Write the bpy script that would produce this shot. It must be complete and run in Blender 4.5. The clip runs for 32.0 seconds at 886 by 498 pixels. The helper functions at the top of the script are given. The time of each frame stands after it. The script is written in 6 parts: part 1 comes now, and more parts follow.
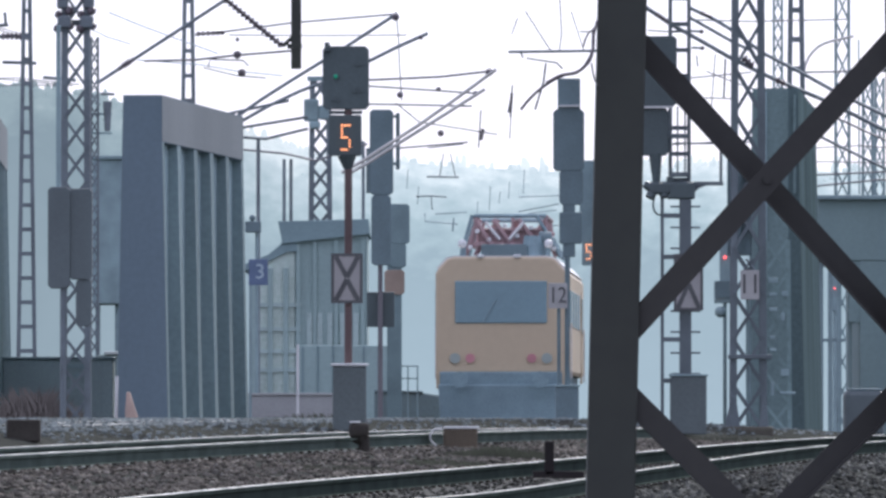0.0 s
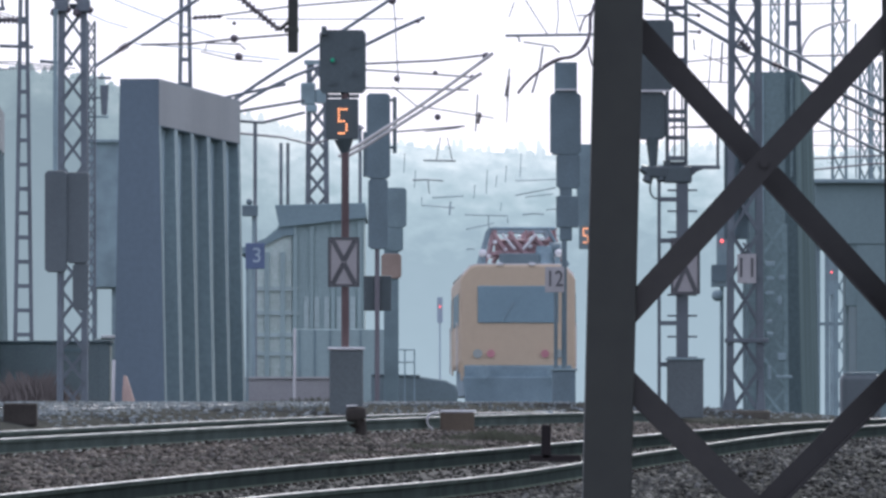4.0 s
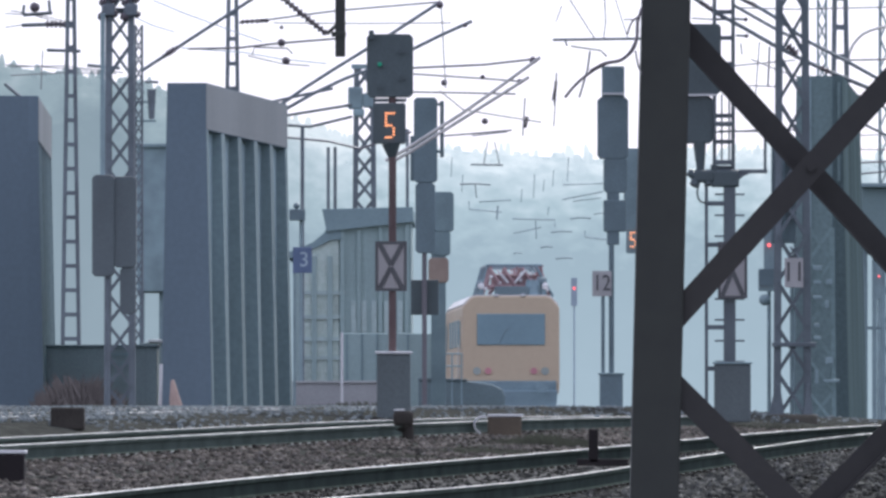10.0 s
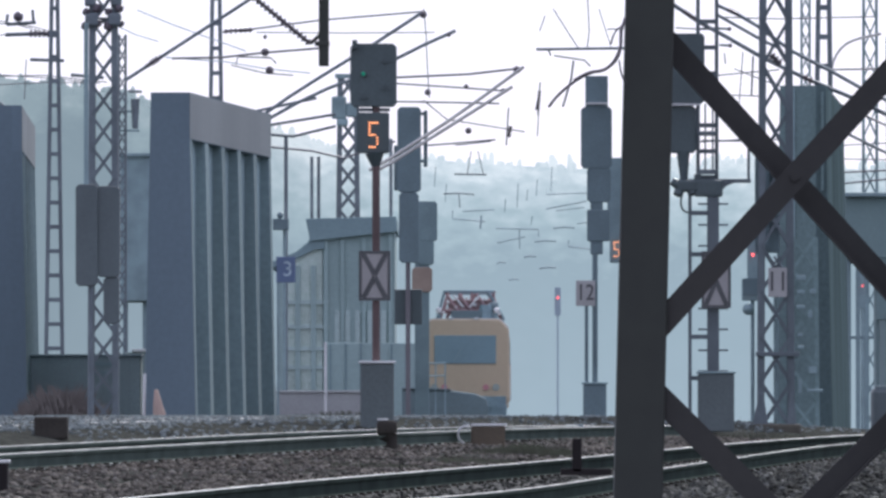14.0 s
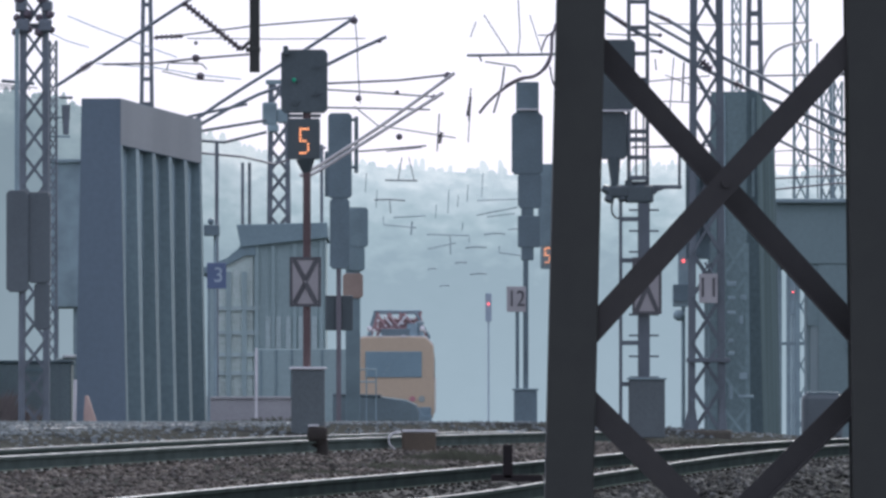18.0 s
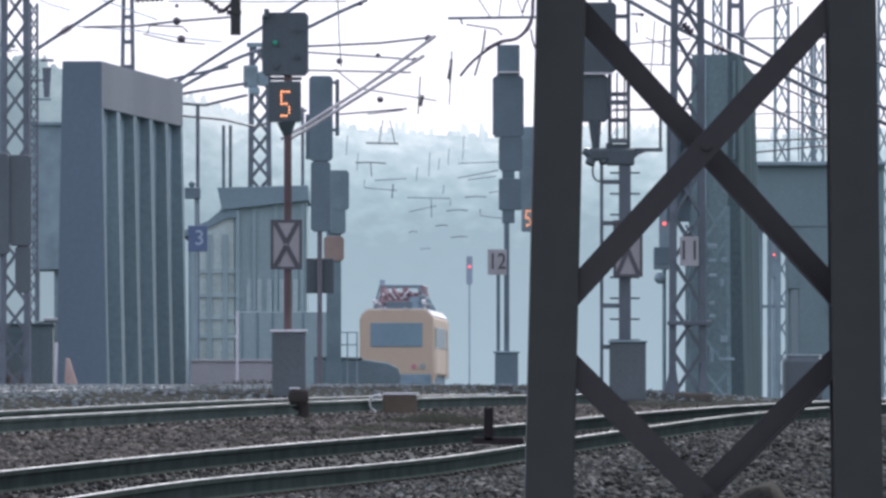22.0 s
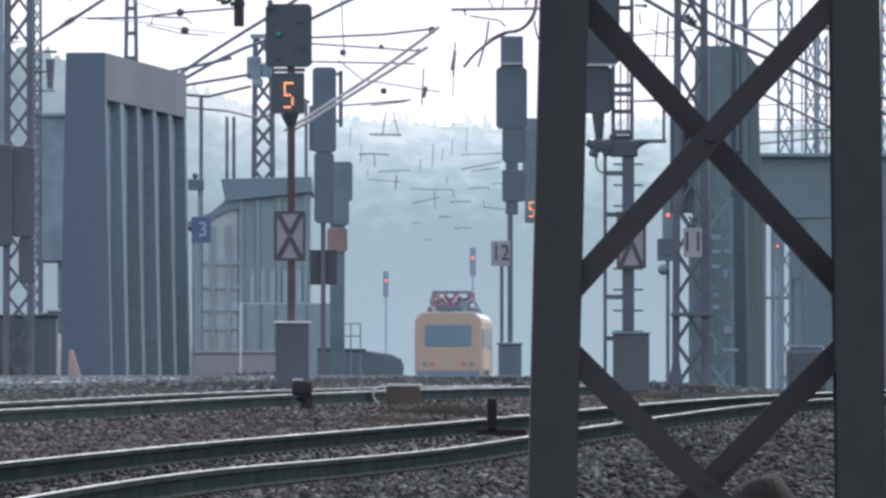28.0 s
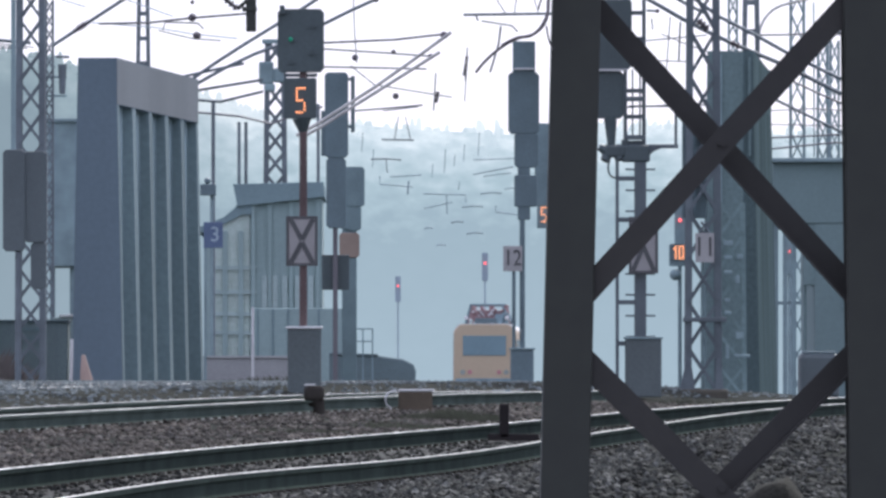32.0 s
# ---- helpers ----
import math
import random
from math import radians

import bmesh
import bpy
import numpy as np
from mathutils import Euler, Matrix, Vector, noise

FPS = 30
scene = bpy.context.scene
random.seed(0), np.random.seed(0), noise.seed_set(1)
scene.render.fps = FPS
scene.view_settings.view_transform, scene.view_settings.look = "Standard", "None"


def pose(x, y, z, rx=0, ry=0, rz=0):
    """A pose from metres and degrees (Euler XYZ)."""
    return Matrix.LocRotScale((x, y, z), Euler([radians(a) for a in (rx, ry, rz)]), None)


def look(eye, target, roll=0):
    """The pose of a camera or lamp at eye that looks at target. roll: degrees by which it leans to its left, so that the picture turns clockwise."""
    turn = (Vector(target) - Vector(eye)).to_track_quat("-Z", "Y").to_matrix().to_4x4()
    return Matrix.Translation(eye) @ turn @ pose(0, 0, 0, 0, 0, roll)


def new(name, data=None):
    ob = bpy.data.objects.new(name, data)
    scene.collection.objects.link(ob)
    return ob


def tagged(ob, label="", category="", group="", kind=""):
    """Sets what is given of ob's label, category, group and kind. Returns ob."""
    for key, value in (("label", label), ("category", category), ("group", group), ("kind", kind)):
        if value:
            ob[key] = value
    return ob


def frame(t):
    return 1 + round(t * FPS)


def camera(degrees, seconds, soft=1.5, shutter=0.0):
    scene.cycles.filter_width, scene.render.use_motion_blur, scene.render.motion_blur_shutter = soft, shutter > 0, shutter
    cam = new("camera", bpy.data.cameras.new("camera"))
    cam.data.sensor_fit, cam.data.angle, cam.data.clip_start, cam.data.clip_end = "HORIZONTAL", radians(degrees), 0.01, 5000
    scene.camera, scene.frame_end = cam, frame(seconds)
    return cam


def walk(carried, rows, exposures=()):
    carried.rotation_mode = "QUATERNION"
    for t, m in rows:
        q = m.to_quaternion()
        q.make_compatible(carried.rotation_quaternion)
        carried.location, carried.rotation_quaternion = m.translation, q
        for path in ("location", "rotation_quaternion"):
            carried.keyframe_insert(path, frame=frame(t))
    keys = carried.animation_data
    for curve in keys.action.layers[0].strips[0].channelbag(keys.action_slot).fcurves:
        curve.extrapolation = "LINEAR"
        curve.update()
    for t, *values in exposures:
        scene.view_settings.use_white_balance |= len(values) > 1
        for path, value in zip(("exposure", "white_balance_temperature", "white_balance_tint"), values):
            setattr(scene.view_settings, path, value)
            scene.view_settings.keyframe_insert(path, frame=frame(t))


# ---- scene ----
# A telephoto look along a railway yard: the eye stands beside the line, about level with the rails ahead.
EYE = 1.6
cam = camera(5.0, 32.0, soft=2.85)
TURNS = [
    (0.0, 0.0000, 1.0560),
    (0.5, -0.0144, 1.0414),
    (1.0, -0.0294, 1.0219),
    (1.5, -0.0491, 1.0024),
    (2.0, -0.0246, 0.9779),
    (2.5, -0.0341, 0.9632),
    (3.0, -0.0345, 0.9632),
    (3.5, -0.0345, 0.9632),
    (5.5, 0.1222, 0.9779),
    (6.0, 0.1512, 0.9827),
    (6.5, 0.1563, 0.9779),
    (7.0, 0.1662, 0.9728),
    (7.5, 0.1857, 0.9731),
    (8.0, 0.2052, 0.9683),
    (8.5, 0.2198, 0.9635),
    (9.0, 0.2198, 0.9728),
    (9.5, 0.2588, 0.9581),
    (10.0, 0.2492, 0.9875),
    (10.5, 0.2345, 1.0072),
    (11.0, 0.2294, 1.0219),
    (11.5, 0.2147, 1.0315),
    (12.0, 0.2100, 1.0171),
    (12.5, 0.2004, 1.0219),
    (13.0, 0.2004, 1.0024),
    (13.5, 0.1953, 1.0072),
    (14.0, 0.1563, 1.0414),
    (14.5, 0.1123, 1.0560),
    (15.0, 0.0195, 1.0270),
    (15.5, -0.0491, 1.0363),
    (17.5, -0.1956, 1.0854),
    (18.0, -0.2345, 1.0755),
    (18.5, -0.2639, 1.0560),
    (19.0, -0.2932, 1.0560),
    (19.5, -0.3127, 1.0318),
    (20.0, -0.3226, 1.0072),
    (20.5, -0.3127, 0.9144),
    (21.0, -0.3325, 0.8707),
    (21.5, -0.3420, 0.8509),
    (22.0, -0.3420, 0.8656),
    (22.5, -0.3472, 0.8755),
    (23.0, -0.3472, 0.8949),
    (23.5, -0.3373, 0.8949),
    (24.0, -0.3325, 0.9096),
    (24.5, -0.3274, 0.8997),
    (25.0, -0.3127, 0.8803),
    (25.5, -0.3274, 0.8656),
    (27.5, -0.3322, 0.8216),
    (28.0, -0.3226, 0.8168),
    (28.5, -0.3178, 0.8461),
    (29.0, -0.3079, 0.8704),
    (29.5, -0.2980, 0.8608),
    (30.0, -0.2980, 0.8557),
    (30.5, -0.2738, 0.8557),
    (31.0, -0.2639, 0.8509),
    (31.5, -0.2639, 0.8509),
    (32.0, -0.2543, 0.8461),
]
walk(cam, [(t, pose(0, 0, EYE, 90 + up, 0, turn)) for t, turn, up in TURNS], exposures=[(t, stops, 6000, 8) for t, stops in ((0, 0.25), (9, 0.25), (10.5, 0.21), (11.5, 0.15), (14, 0.10), (19, 0.04), (20, 0.13), (21, 0.22), (32, 0.22))])

# ---- light ----
SUN_UP, SUN_SIDE = 38.0, 16.0   # elevation, and degrees to the right of straight ahead (+y)
world = bpy.data.worlds.new("sky")
scene.world = world
world.use_nodes = True
wn = world.node_tree
sky = wn.nodes.new("ShaderNodeTexSky")
sky.sky_type, sky.sun_disc = "NISHITA", False
sky.sun_elevation, sky.sun_rotation = radians(SUN_UP), radians(SUN_SIDE)
sky.air_density, sky.dust_density, sky.ozone_density = 1.0, 1.2, 3.0
veil = wn.nodes.new("ShaderNodeMixRGB")   # thin high haze veils the blue with an even milky white
veil.inputs[0].default_value = 0.66
veil.inputs[2].default_value = (10.6, 10.2, 12.5, 1)
wn.links.new(sky.outputs[0], veil.inputs[1])
wn.links.new(veil.outputs[0], wn.nodes["Background"].inputs[0])
wn.nodes["Background"].inputs[1].default_value = 0.10
sun = new("sun", bpy.data.lights.new("sun", "SUN"))
sun.data.energy, sun.data.angle, sun.data.color = 3.1, radians(0.6), (1.0, 0.93, 0.85)
sun.matrix_world = look((0, 0, 0), (-math.sin(radians(SUN_SIDE)) * math.cos(radians(SUN_UP)), -math.cos(radians(SUN_SIDE)) * math.cos(radians(SUN_UP)), -math.sin(radians(SUN_UP))))


# ---- materials ----
def material(name, colour, rough=0.7, metal=0.0, vary=0.25, grain=6.0, bump=0.15, other=None, streak=1.0, spec=0.5):
    """A surface with stains at a large scale, grain at a small one, and fine relief. streak stretches the stains upright."""
    m = bpy.data.materials.new(name)
    m.use_nodes = True
    n, l = m.node_tree.nodes, m.node_tree.links
    b = n["Principled BSDF"]
    co = n.new("ShaderNodeTexCoord")
    mp = n.new("ShaderNodeMapping")
    mp.inputs["Scale"].default_value = (1, 1, streak)
    l.new(co.outputs["Object"], mp.inputs[0])
    big, small = n.new("ShaderNodeTexNoise"), n.new("ShaderNodeTexNoise")
    big.inputs["Scale"].default_value, big.inputs["Detail"].default_value = grain * 0.25, 5
    small.inputs["Scale"].default_value, small.inputs["Detail"].default_value = grain * 6, 4
    l.new(mp.outputs[0], big.inputs[0])
    l.new(co.outputs["Object"], small.inputs[0])
    ramp = n.new("ShaderNodeValToRGB")
    ramp.color_ramp.elements[0].position, ramp.color_ramp.elements[1].position = 0.35, 0.68
    dark = other or tuple(c * (1 - vary) for c in colour)
    ramp.color_ramp.elements[0].color, ramp.color_ramp.elements[1].color = (*dark, 1), (*colour, 1)
    l.new(big.outputs[0], ramp.inputs[0])
    mix = n.new("ShaderNodeMixRGB")
    mix.blend_type, mix.inputs[0].default_value = "OVERLAY", vary
    l.new(ramp.outputs[0], mix.inputs[1])
    l.new(small.outputs[0], mix.inputs[2])
    info = n.new("ShaderNodeObjectInfo")
    hsv = n.new("ShaderNodeHueSaturation")
    mr = n.new("ShaderNodeMapRange")
    mr.inputs[3].default_value, mr.inputs[4].default_value = 1 - vary * 0.4, 1 + vary * 0.4
    l.new(info.outputs["Random"], mr.inputs[0])
    l.new(mr.outputs[0], hsv.inputs["Value"])
    l.new(mix.outputs[0], hsv.inputs["Color"])
    l.new(hsv.outputs[0], b.inputs["Base Color"])
    rr = n.new("ShaderNodeMapRange")
    rr.inputs[3].default_value, rr.inputs[4].default_value = max(rough - 0.12, 0.05), min(rough + 0.12, 1)
    l.new(small.outputs[0], rr.inputs[0])
    l.new(rr.outputs[0], b.inputs["Roughness"])
    b.inputs["Metallic"].default_value = metal
    b.inputs["Specular IOR Level"].default_value = spec
    bp = n.new("ShaderNodeBump")
    bp.inputs["Strength"].default_value, bp.inputs["Distance"].default_value = bump, 0.01
    l.new(small.outputs[0], bp.inputs["Height"])
    l.new(bp.outputs[0], b.inputs["Normal"])
    return m


def glowing(name, colour, strength):
    m = bpy.data.materials.new(name)
    m.use_nodes = True
    b = m.node_tree.nodes["Principled BSDF"]
    b.inputs["Base Color"].default_value = (*[c * 0.3 for c in colour], 1)
    b.inputs["Emission Color"].default_value = (*colour, 1)
    b.inputs["Emission Strength"].default_value = strength
    return m


NEAR_STEEL = material("weathered dark steel", (0.043, 0.046, 0.038), 0.65, 0.0, 0.35, 3, 0.08, other=(0.028, 0.031, 0.026), streak=0.25)
NEAR_BRACE = material("rust-browned dark steel", (0.044, 0.041, 0.036), 0.65, 0.0, 0.35, 5, 0.08, other=(0.028, 0.027, 0.026))
DARK_STEEL = material("dark mast steel", (0.145, 0.173, 0.188), 0.65, 0.0, 0.3, 6, 0.2)
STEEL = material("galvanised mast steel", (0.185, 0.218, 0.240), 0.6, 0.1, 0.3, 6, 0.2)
# distance haze is painted into the FAR, MID and PALE steels
FAR_STEEL = material("galvanised steel paled by haze", (0.290, 0.390, 0.405), 0.65, 0.1, 0.25, 6, 0.1)
MID_STEEL = material("galvanised steel in denser haze", (0.35, 0.43, 0.46), 0.65, 0.1, 0.25, 6, 0.1)
PALE_STEEL = material("light grey steel with haze colour", (0.400, 0.490, 0.550), 0.7, 0.0, 0.15, 5, 0.05)
SIGNAL_BLACK = material("black signal enamel", (0.080, 0.106, 0.110), 0.5, 0.0, 0.3, 5, 0.1, streak=0.4)
BOX_GREY = material("dull grey enamel", (0.125, 0.152, 0.158), 0.6, 0.0, 0.2, 4, 0.05, streak=0.4)
SIGNAL_GREY = material("grey signal housing", (0.160, 0.225, 0.245), 0.55, 0.0, 0.25, 5, 0.1)
RUST_RED = material("rust-red pole paint", (0.130, 0.087, 0.083), 0.65, 0.0, 0.35, 7, 0.15, streak=0.3)
FADED_RUST = material("faded rust-red paint", (0.200, 0.190, 0.203), 0.7, 0.0, 0.3, 7, 0.1, streak=0.3)
# the blue in this concrete is distance haze put into the colour
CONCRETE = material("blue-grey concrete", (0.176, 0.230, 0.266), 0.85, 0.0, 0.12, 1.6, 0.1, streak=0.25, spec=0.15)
CONCRETE_SUNLIT = material("concrete with sunlight in its colour", (0.235, 0.258, 0.268), 0.85, 0.0, 0.14, 1.6, 0.1, streak=0.25, spec=0.15)
# rib and recess colours are raised to lift their shade
CONCRETE_RIB = material("rain-streaked rib concrete lightened against shade", (0.265, 0.345, 0.355), 0.88, 0.0, 0.22, 1.6, 0.1, streak=0.2, spec=0.15)
CONCRETE_RECESS = material("recess concrete lightened against shade", (0.365, 0.475, 0.488), 0.9, 0.0, 0.2, 1.6, 0.1, streak=0.2, spec=0.15)
# shade on the right pier's flank is put in as darker concrete
CONCRETE_SHADED = material("streaked flank concrete darkened as shade", (0.132, 0.182, 0.184), 0.95, 0.0, 0.35, 2.2, 0.3, streak=0.25, spec=0.0)
# different light on the right pier is put into this greenish tone
CONCRETE_GREEN = material("greenish pier concrete", (0.232, 0.318, 0.316), 0.9, 0.0, 0.3, 2.2, 0.3, streak=0.25, spec=0.15)
FASCIA_GREY = material("grey-green fascia paint", (0.208, 0.288, 0.285), 0.8, 0.0, 0.15, 2, 0.05, streak=0.3)
HUT_GREY = material("dull grey hut paint", (0.320, 0.395, 0.395), 0.8, 0.0, 0.3, 3, 0.15, streak=0.3)
DARK_ROCK = material("mossy dark broken concrete", (0.042, 0.041, 0.034), 0.95, 0.0, 0.45, 9, 0.8, other=(0.024, 0.024, 0.019), spec=0.05)
PLATFORM_GREY = material("slate-grey platform concrete", (0.205, 0.275, 0.285), 0.85, 0.0, 0.25, 2.5, 0.2)
CABINET_GREY = material("dull slate-grey cabinet paint", (0.130, 0.155, 0.155), 0.8, 0.0, 0.3, 4, 0.2, streak=0.3)
GRIMY = material("grimy dark cast iron", (0.060, 0.054, 0.046), 0.9, 0.0, 0.35, 8, 0.4, spec=0.2)
CONCRETE_BOX = material("weathered concrete box", (0.104, 0.096, 0.075), 0.9, 0.0, 0.3, 5, 0.3)
RAIL_SIDE = material("dark greenish rail flank", (0.056, 0.071, 0.062), 0.95, 0.0, 0.3, 6, 0.1, spec=0.0)
# flank of the farther rails, lightened to carry haze
HAZY_RAIL = material("greenish rail flank paled by haze", (0.108, 0.134, 0.118), 0.95, 0.0, 0.3, 6, 0.1, spec=0.0)
# paler grey imitates light caught on the rail foot edge
FOOT_EDGE = material("rail foot edge with light painted on", (0.230, 0.245, 0.230), 0.7, 0.0, 0.5, 3, 0.2)
RAIL_HEAD = material("polished rail head", (0.5, 0.5, 0.49), 0.5, 1.0, 0.5, 5, 0.6)
SLEEPER = material("dark wooden sleeper", (0.075, 0.066, 0.058), 0.95, 0.0, 0.4, 5, 0.4, spec=0.0)
BALLAST = material("grey-brown ballast", (0.074, 0.076, 0.066), 0.95, 0.0, 0.5, 22, 0.8, other=(0.036, 0.038, 0.034), spec=0.0)
WHITE_BOARD = material("white sign enamel", (0.360, 0.345, 0.335), 0.5, 0.0, 0.15, 6, 0.05)
BOARD_BLACK = material("black sign paint", (0.030, 0.026, 0.026), 0.7, 0.0, 0.2, 6, 0.05, spec=0.1)
FADED_BLACK = material("faded black sign paint", (0.120, 0.122, 0.124), 0.7, 0.0, 0.2, 6, 0.05, spec=0.2)
PLATE_WHITE = material("pale number plate", (0.43, 0.42, 0.41), 0.6, 0.0, 0.2, 6, 0.05)
SIGN_BLUE = material("blue platform sign", (0.120, 0.170, 0.280), 0.4, 0.0, 0.15, 6, 0.05)
# rail car yellow and red are dulled to carry distance haze
YELLOW = material("yellow rail car paint dulled by haze", (0.575, 0.460, 0.318), 0.5, 0.0, 0.08, 1, 0.01)
ROOF_GREY = material("light grey roof paint", (0.840, 0.812, 0.770), 0.4, 0.0, 0.2, 3, 0.05)
TRAIN_RED = material("red platform paint dulled by haze", (0.420, 0.280, 0.285), 0.45, 0.0, 0.25, 5, 0.1)
UNDERFRAME = material("dark blue-grey underframe", (0.275, 0.380, 0.415), 0.7, 0.1, 0.3, 4, 0.2)
GLASS = material("dark cab glass", (0.205, 0.310, 0.350), 0.2, 0.0, 0.1, 2, 0.0)
PLASTER = material("grey-green rendered wall", (0.340, 0.448, 0.436), 0.85, 0.0, 0.15, 1.2, 0.05)
ROOF_FELT = material("dark grey roof felt", (0.235, 0.320, 0.335), 0.85, 0.0, 0.15, 1.5, 0.05, spec=0.1)
BRICK_BROWN = material("brown low wall", (0.395, 0.400, 0.395), 0.9, 0.0, 0.2, 2.5, 0.1)
# glazing colour raised to offset the shade under the canopy
GLAZING = material("pale glazing lifted from canopy shade", (0.600, 0.720, 0.650), 0.4, 0.0, 0.35, 1.5, 0.0)
PANE = material("pale window pane", (0.425, 0.535, 0.515), 0.3, 0.0, 0.2, 1, 0.0)
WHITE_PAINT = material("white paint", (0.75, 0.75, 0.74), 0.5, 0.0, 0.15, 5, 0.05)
YELLOW_BOX = material("grimy ochre paint", (0.125, 0.098, 0.066), 0.75, 0.0, 0.35, 9, 0.2)
ORANGE_LENS = material("pale orange signal plate", (0.500, 0.375, 0.300), 0.5, 0.0, 0.2, 8, 0.05)
# sunlight on the tubes and the arched cable is put into this pale colour
SUNLIT_TUBE = material("tube metal with sunlight in its colour", (0.62, 0.6, 0.57), 0.5, 0.2, 0.2, 12, 0.05)
COPPER = material("tarnished contact wire", (0.21, 0.205, 0.22), 0.5, 0.3, 0.2, 20, 0.05)
CERAMIC = material("brown glazed insulator", (0.126, 0.105, 0.119), 0.3, 0.0, 0.2, 12, 0.0)
GRASS = material("dry yellow-green grass", (0.135, 0.142, 0.098), 0.9, 0.0, 0.4, 9, 0.1)
EARTH_RED = material("reddish-brown dry weeds", (0.215, 0.190, 0.172), 0.95, 0.0, 0.3, 5, 0.3)
SAND = material("pinkish sand", (0.4, 0.3, 0.25), 0.95, 0.0, 0.3, 8, 0.4)
# ridge stones are lightened in place of haze
RIDGE_STONE = material("grey ballast stone paled by haze", (0.190, 0.218, 0.212), 0.9, 0.0, 0.3, 1.2, 0.4, other=(0.135, 0.152, 0.148), spec=0.1)
STONE = material("ballast stone", (0.160, 0.141, 0.118), 0.85, 0.0, 0.5, 3, 0.5, other=(0.055, 0.053, 0.047), spec=0.1)
SHOULDER_STONE = material("dark broken ballast stone", (0.064, 0.066, 0.058), 0.8, 0.0, 0.5, 6, 0.5, other=(0.022, 0.023, 0.021), spec=0.2)
# bed of the farther tracks, haze put in as a lighter tone
HAZY_BED = material("fine ballast paled by haze", (0.120, 0.132, 0.124), 0.9, 0.0, 0.4, 4, 0.4, other=(0.075, 0.080, 0.075), spec=0.1)
CRIB_STONE = material("oily ballast stone", (0.030, 0.032, 0.029), 0.8, 0.0, 0.5, 4, 0.5, other=(0.022, 0.023, 0.022), spec=0.2)


def differ(m, low, high, shiny):
    """Each stone takes its own lightness, and a few have a smooth broken face that glints."""
    n, l = m.node_tree.nodes, m.node_tree.links
    p = n["Principled BSDF"]
    geo, tone, hsv, gloss = n.new("ShaderNodeNewGeometry"), n.new("ShaderNodeMapRange"), n.new("ShaderNodeHueSaturation"), n.new("ShaderNodeMapRange")
    tone.inputs[3].default_value, tone.inputs[4].default_value = low, high
    l.new(geo.outputs["Random Per Island"], tone.inputs[0])
    l.new(p.inputs["Base Color"].links[0].from_socket, hsv.inputs["Color"])
    l.new(tone.outputs[0], hsv.inputs["Value"])
    l.new(hsv.outputs[0], p.inputs["Base Color"])
    gloss.inputs[1].default_value, gloss.inputs[2].default_value = 1 - shiny, 1 - shiny * 0.8
    gloss.inputs[3].default_value, gloss.inputs[4].default_value = 0.08, 0.7
    l.new(geo.outputs["Random Per Island"], gloss.inputs[0])
    l.new(gloss.outputs[0], p.inputs["Specular IOR Level"])


differ(STONE, 0.5, 1.6, 0.05)
differ(SHOULDER_STONE, 0.4, 2.1, 0.12)
differ(CRIB_STONE, 0.5, 1.3, 0.02)
differ(RIDGE_STONE, 0.8, 1.25, 0.03)
ORANGE_GLOW = glowing("orange lamp dots", (1.0, 0.36, 0.15), 2.2)
GREEN_GLOW = glowing("green signal light", (0.03, 0.5, 0.3), 0.22)
RED_GLOW = glowing("red signal light", (1.0, 0.12, 0.12), 2.2)
TAIL_GLOW = material("pale red lamp glass", (0.560, 0.245, 0.270), 0.3, 0.0, 0.1, 5, 0.0)
LAMP_TEAL = material("unlit headlamp glass", (0.360, 0.400, 0.370), 0.2, 0.0, 0.1, 5, 0.0)


# ---- mesh helpers ----
def box(bm, c, s, m=None, bevel=0.0):
    """A box of size s centred at c, its edges rounded by bevel, turned by m."""
    r = bmesh.ops.create_cube(bm, size=1.0, matrix=(m or Matrix()) @ Matrix.Translation(c) @ Matrix.Diagonal((*s, 1)))
    if bevel:
        edges = {e for v in r["verts"] for e in v.link_edges}
        bmesh.ops.bevel(bm, geom=list(edges), offset=bevel, segments=2, affect="EDGES", profile=0.5)
    return bm


def rod(bm, a, b, r, seg=8, r2=None):
    a, b = Vector(a), Vector(b)
    q = (b - a).to_track_quat("Z", "Y").to_matrix().to_4x4()
    bmesh.ops.create_cone(bm, cap_ends=True, segments=seg, radius1=r, radius2=r if r2 is None else r2, depth=(b - a).length, matrix=Matrix.Translation((a + b) / 2) @ q)
    return bm


def bar(bm, a, b, w, t, bevel=0.0):
    """A flat bar from a to b, w wide in the upright plane that faces the eye and t thick."""
    a, b = Vector(a), Vector(b)
    x = (b - a).normalized()
    y = Vector((0, 1, 0))
    z = x.cross(y).normalized()
    y = z.cross(x)
    m = Matrix((x, y, z)).transposed().to_4x4()
    m.translation = (a + b) / 2
    return box(bm, (0, 0, 0), ((b - a).length, t, w), m, bevel)


def section(bm, a, b, outline, flip=1):
    """A rolled section: an outline of (x, y) points run from a up to b."""
    low = [bm.verts.new((a[0] + flip * x, a[1] + y, a[2])) for x, y in outline]
    high = [bm.verts.new((b[0] + flip * x, b[1] + y, b[2])) for x, y in outline]
    k = len(outline)
    faces = [bm.faces.new(low[::-1]), bm.faces.new(high)]
    for i in range(k):
        faces.append(bm.faces.new((low[i], low[(i + 1) % k], high[(i + 1) % k], high[i])))
    bmesh.ops.recalc_face_normals(bm, faces=faces)
    return bm


def ball(bm, c, r, sub=2):
    bmesh.ops.create_icosphere(bm, subdivisions=sub, radius=r, matrix=Matrix.Translation(c))
    return bm


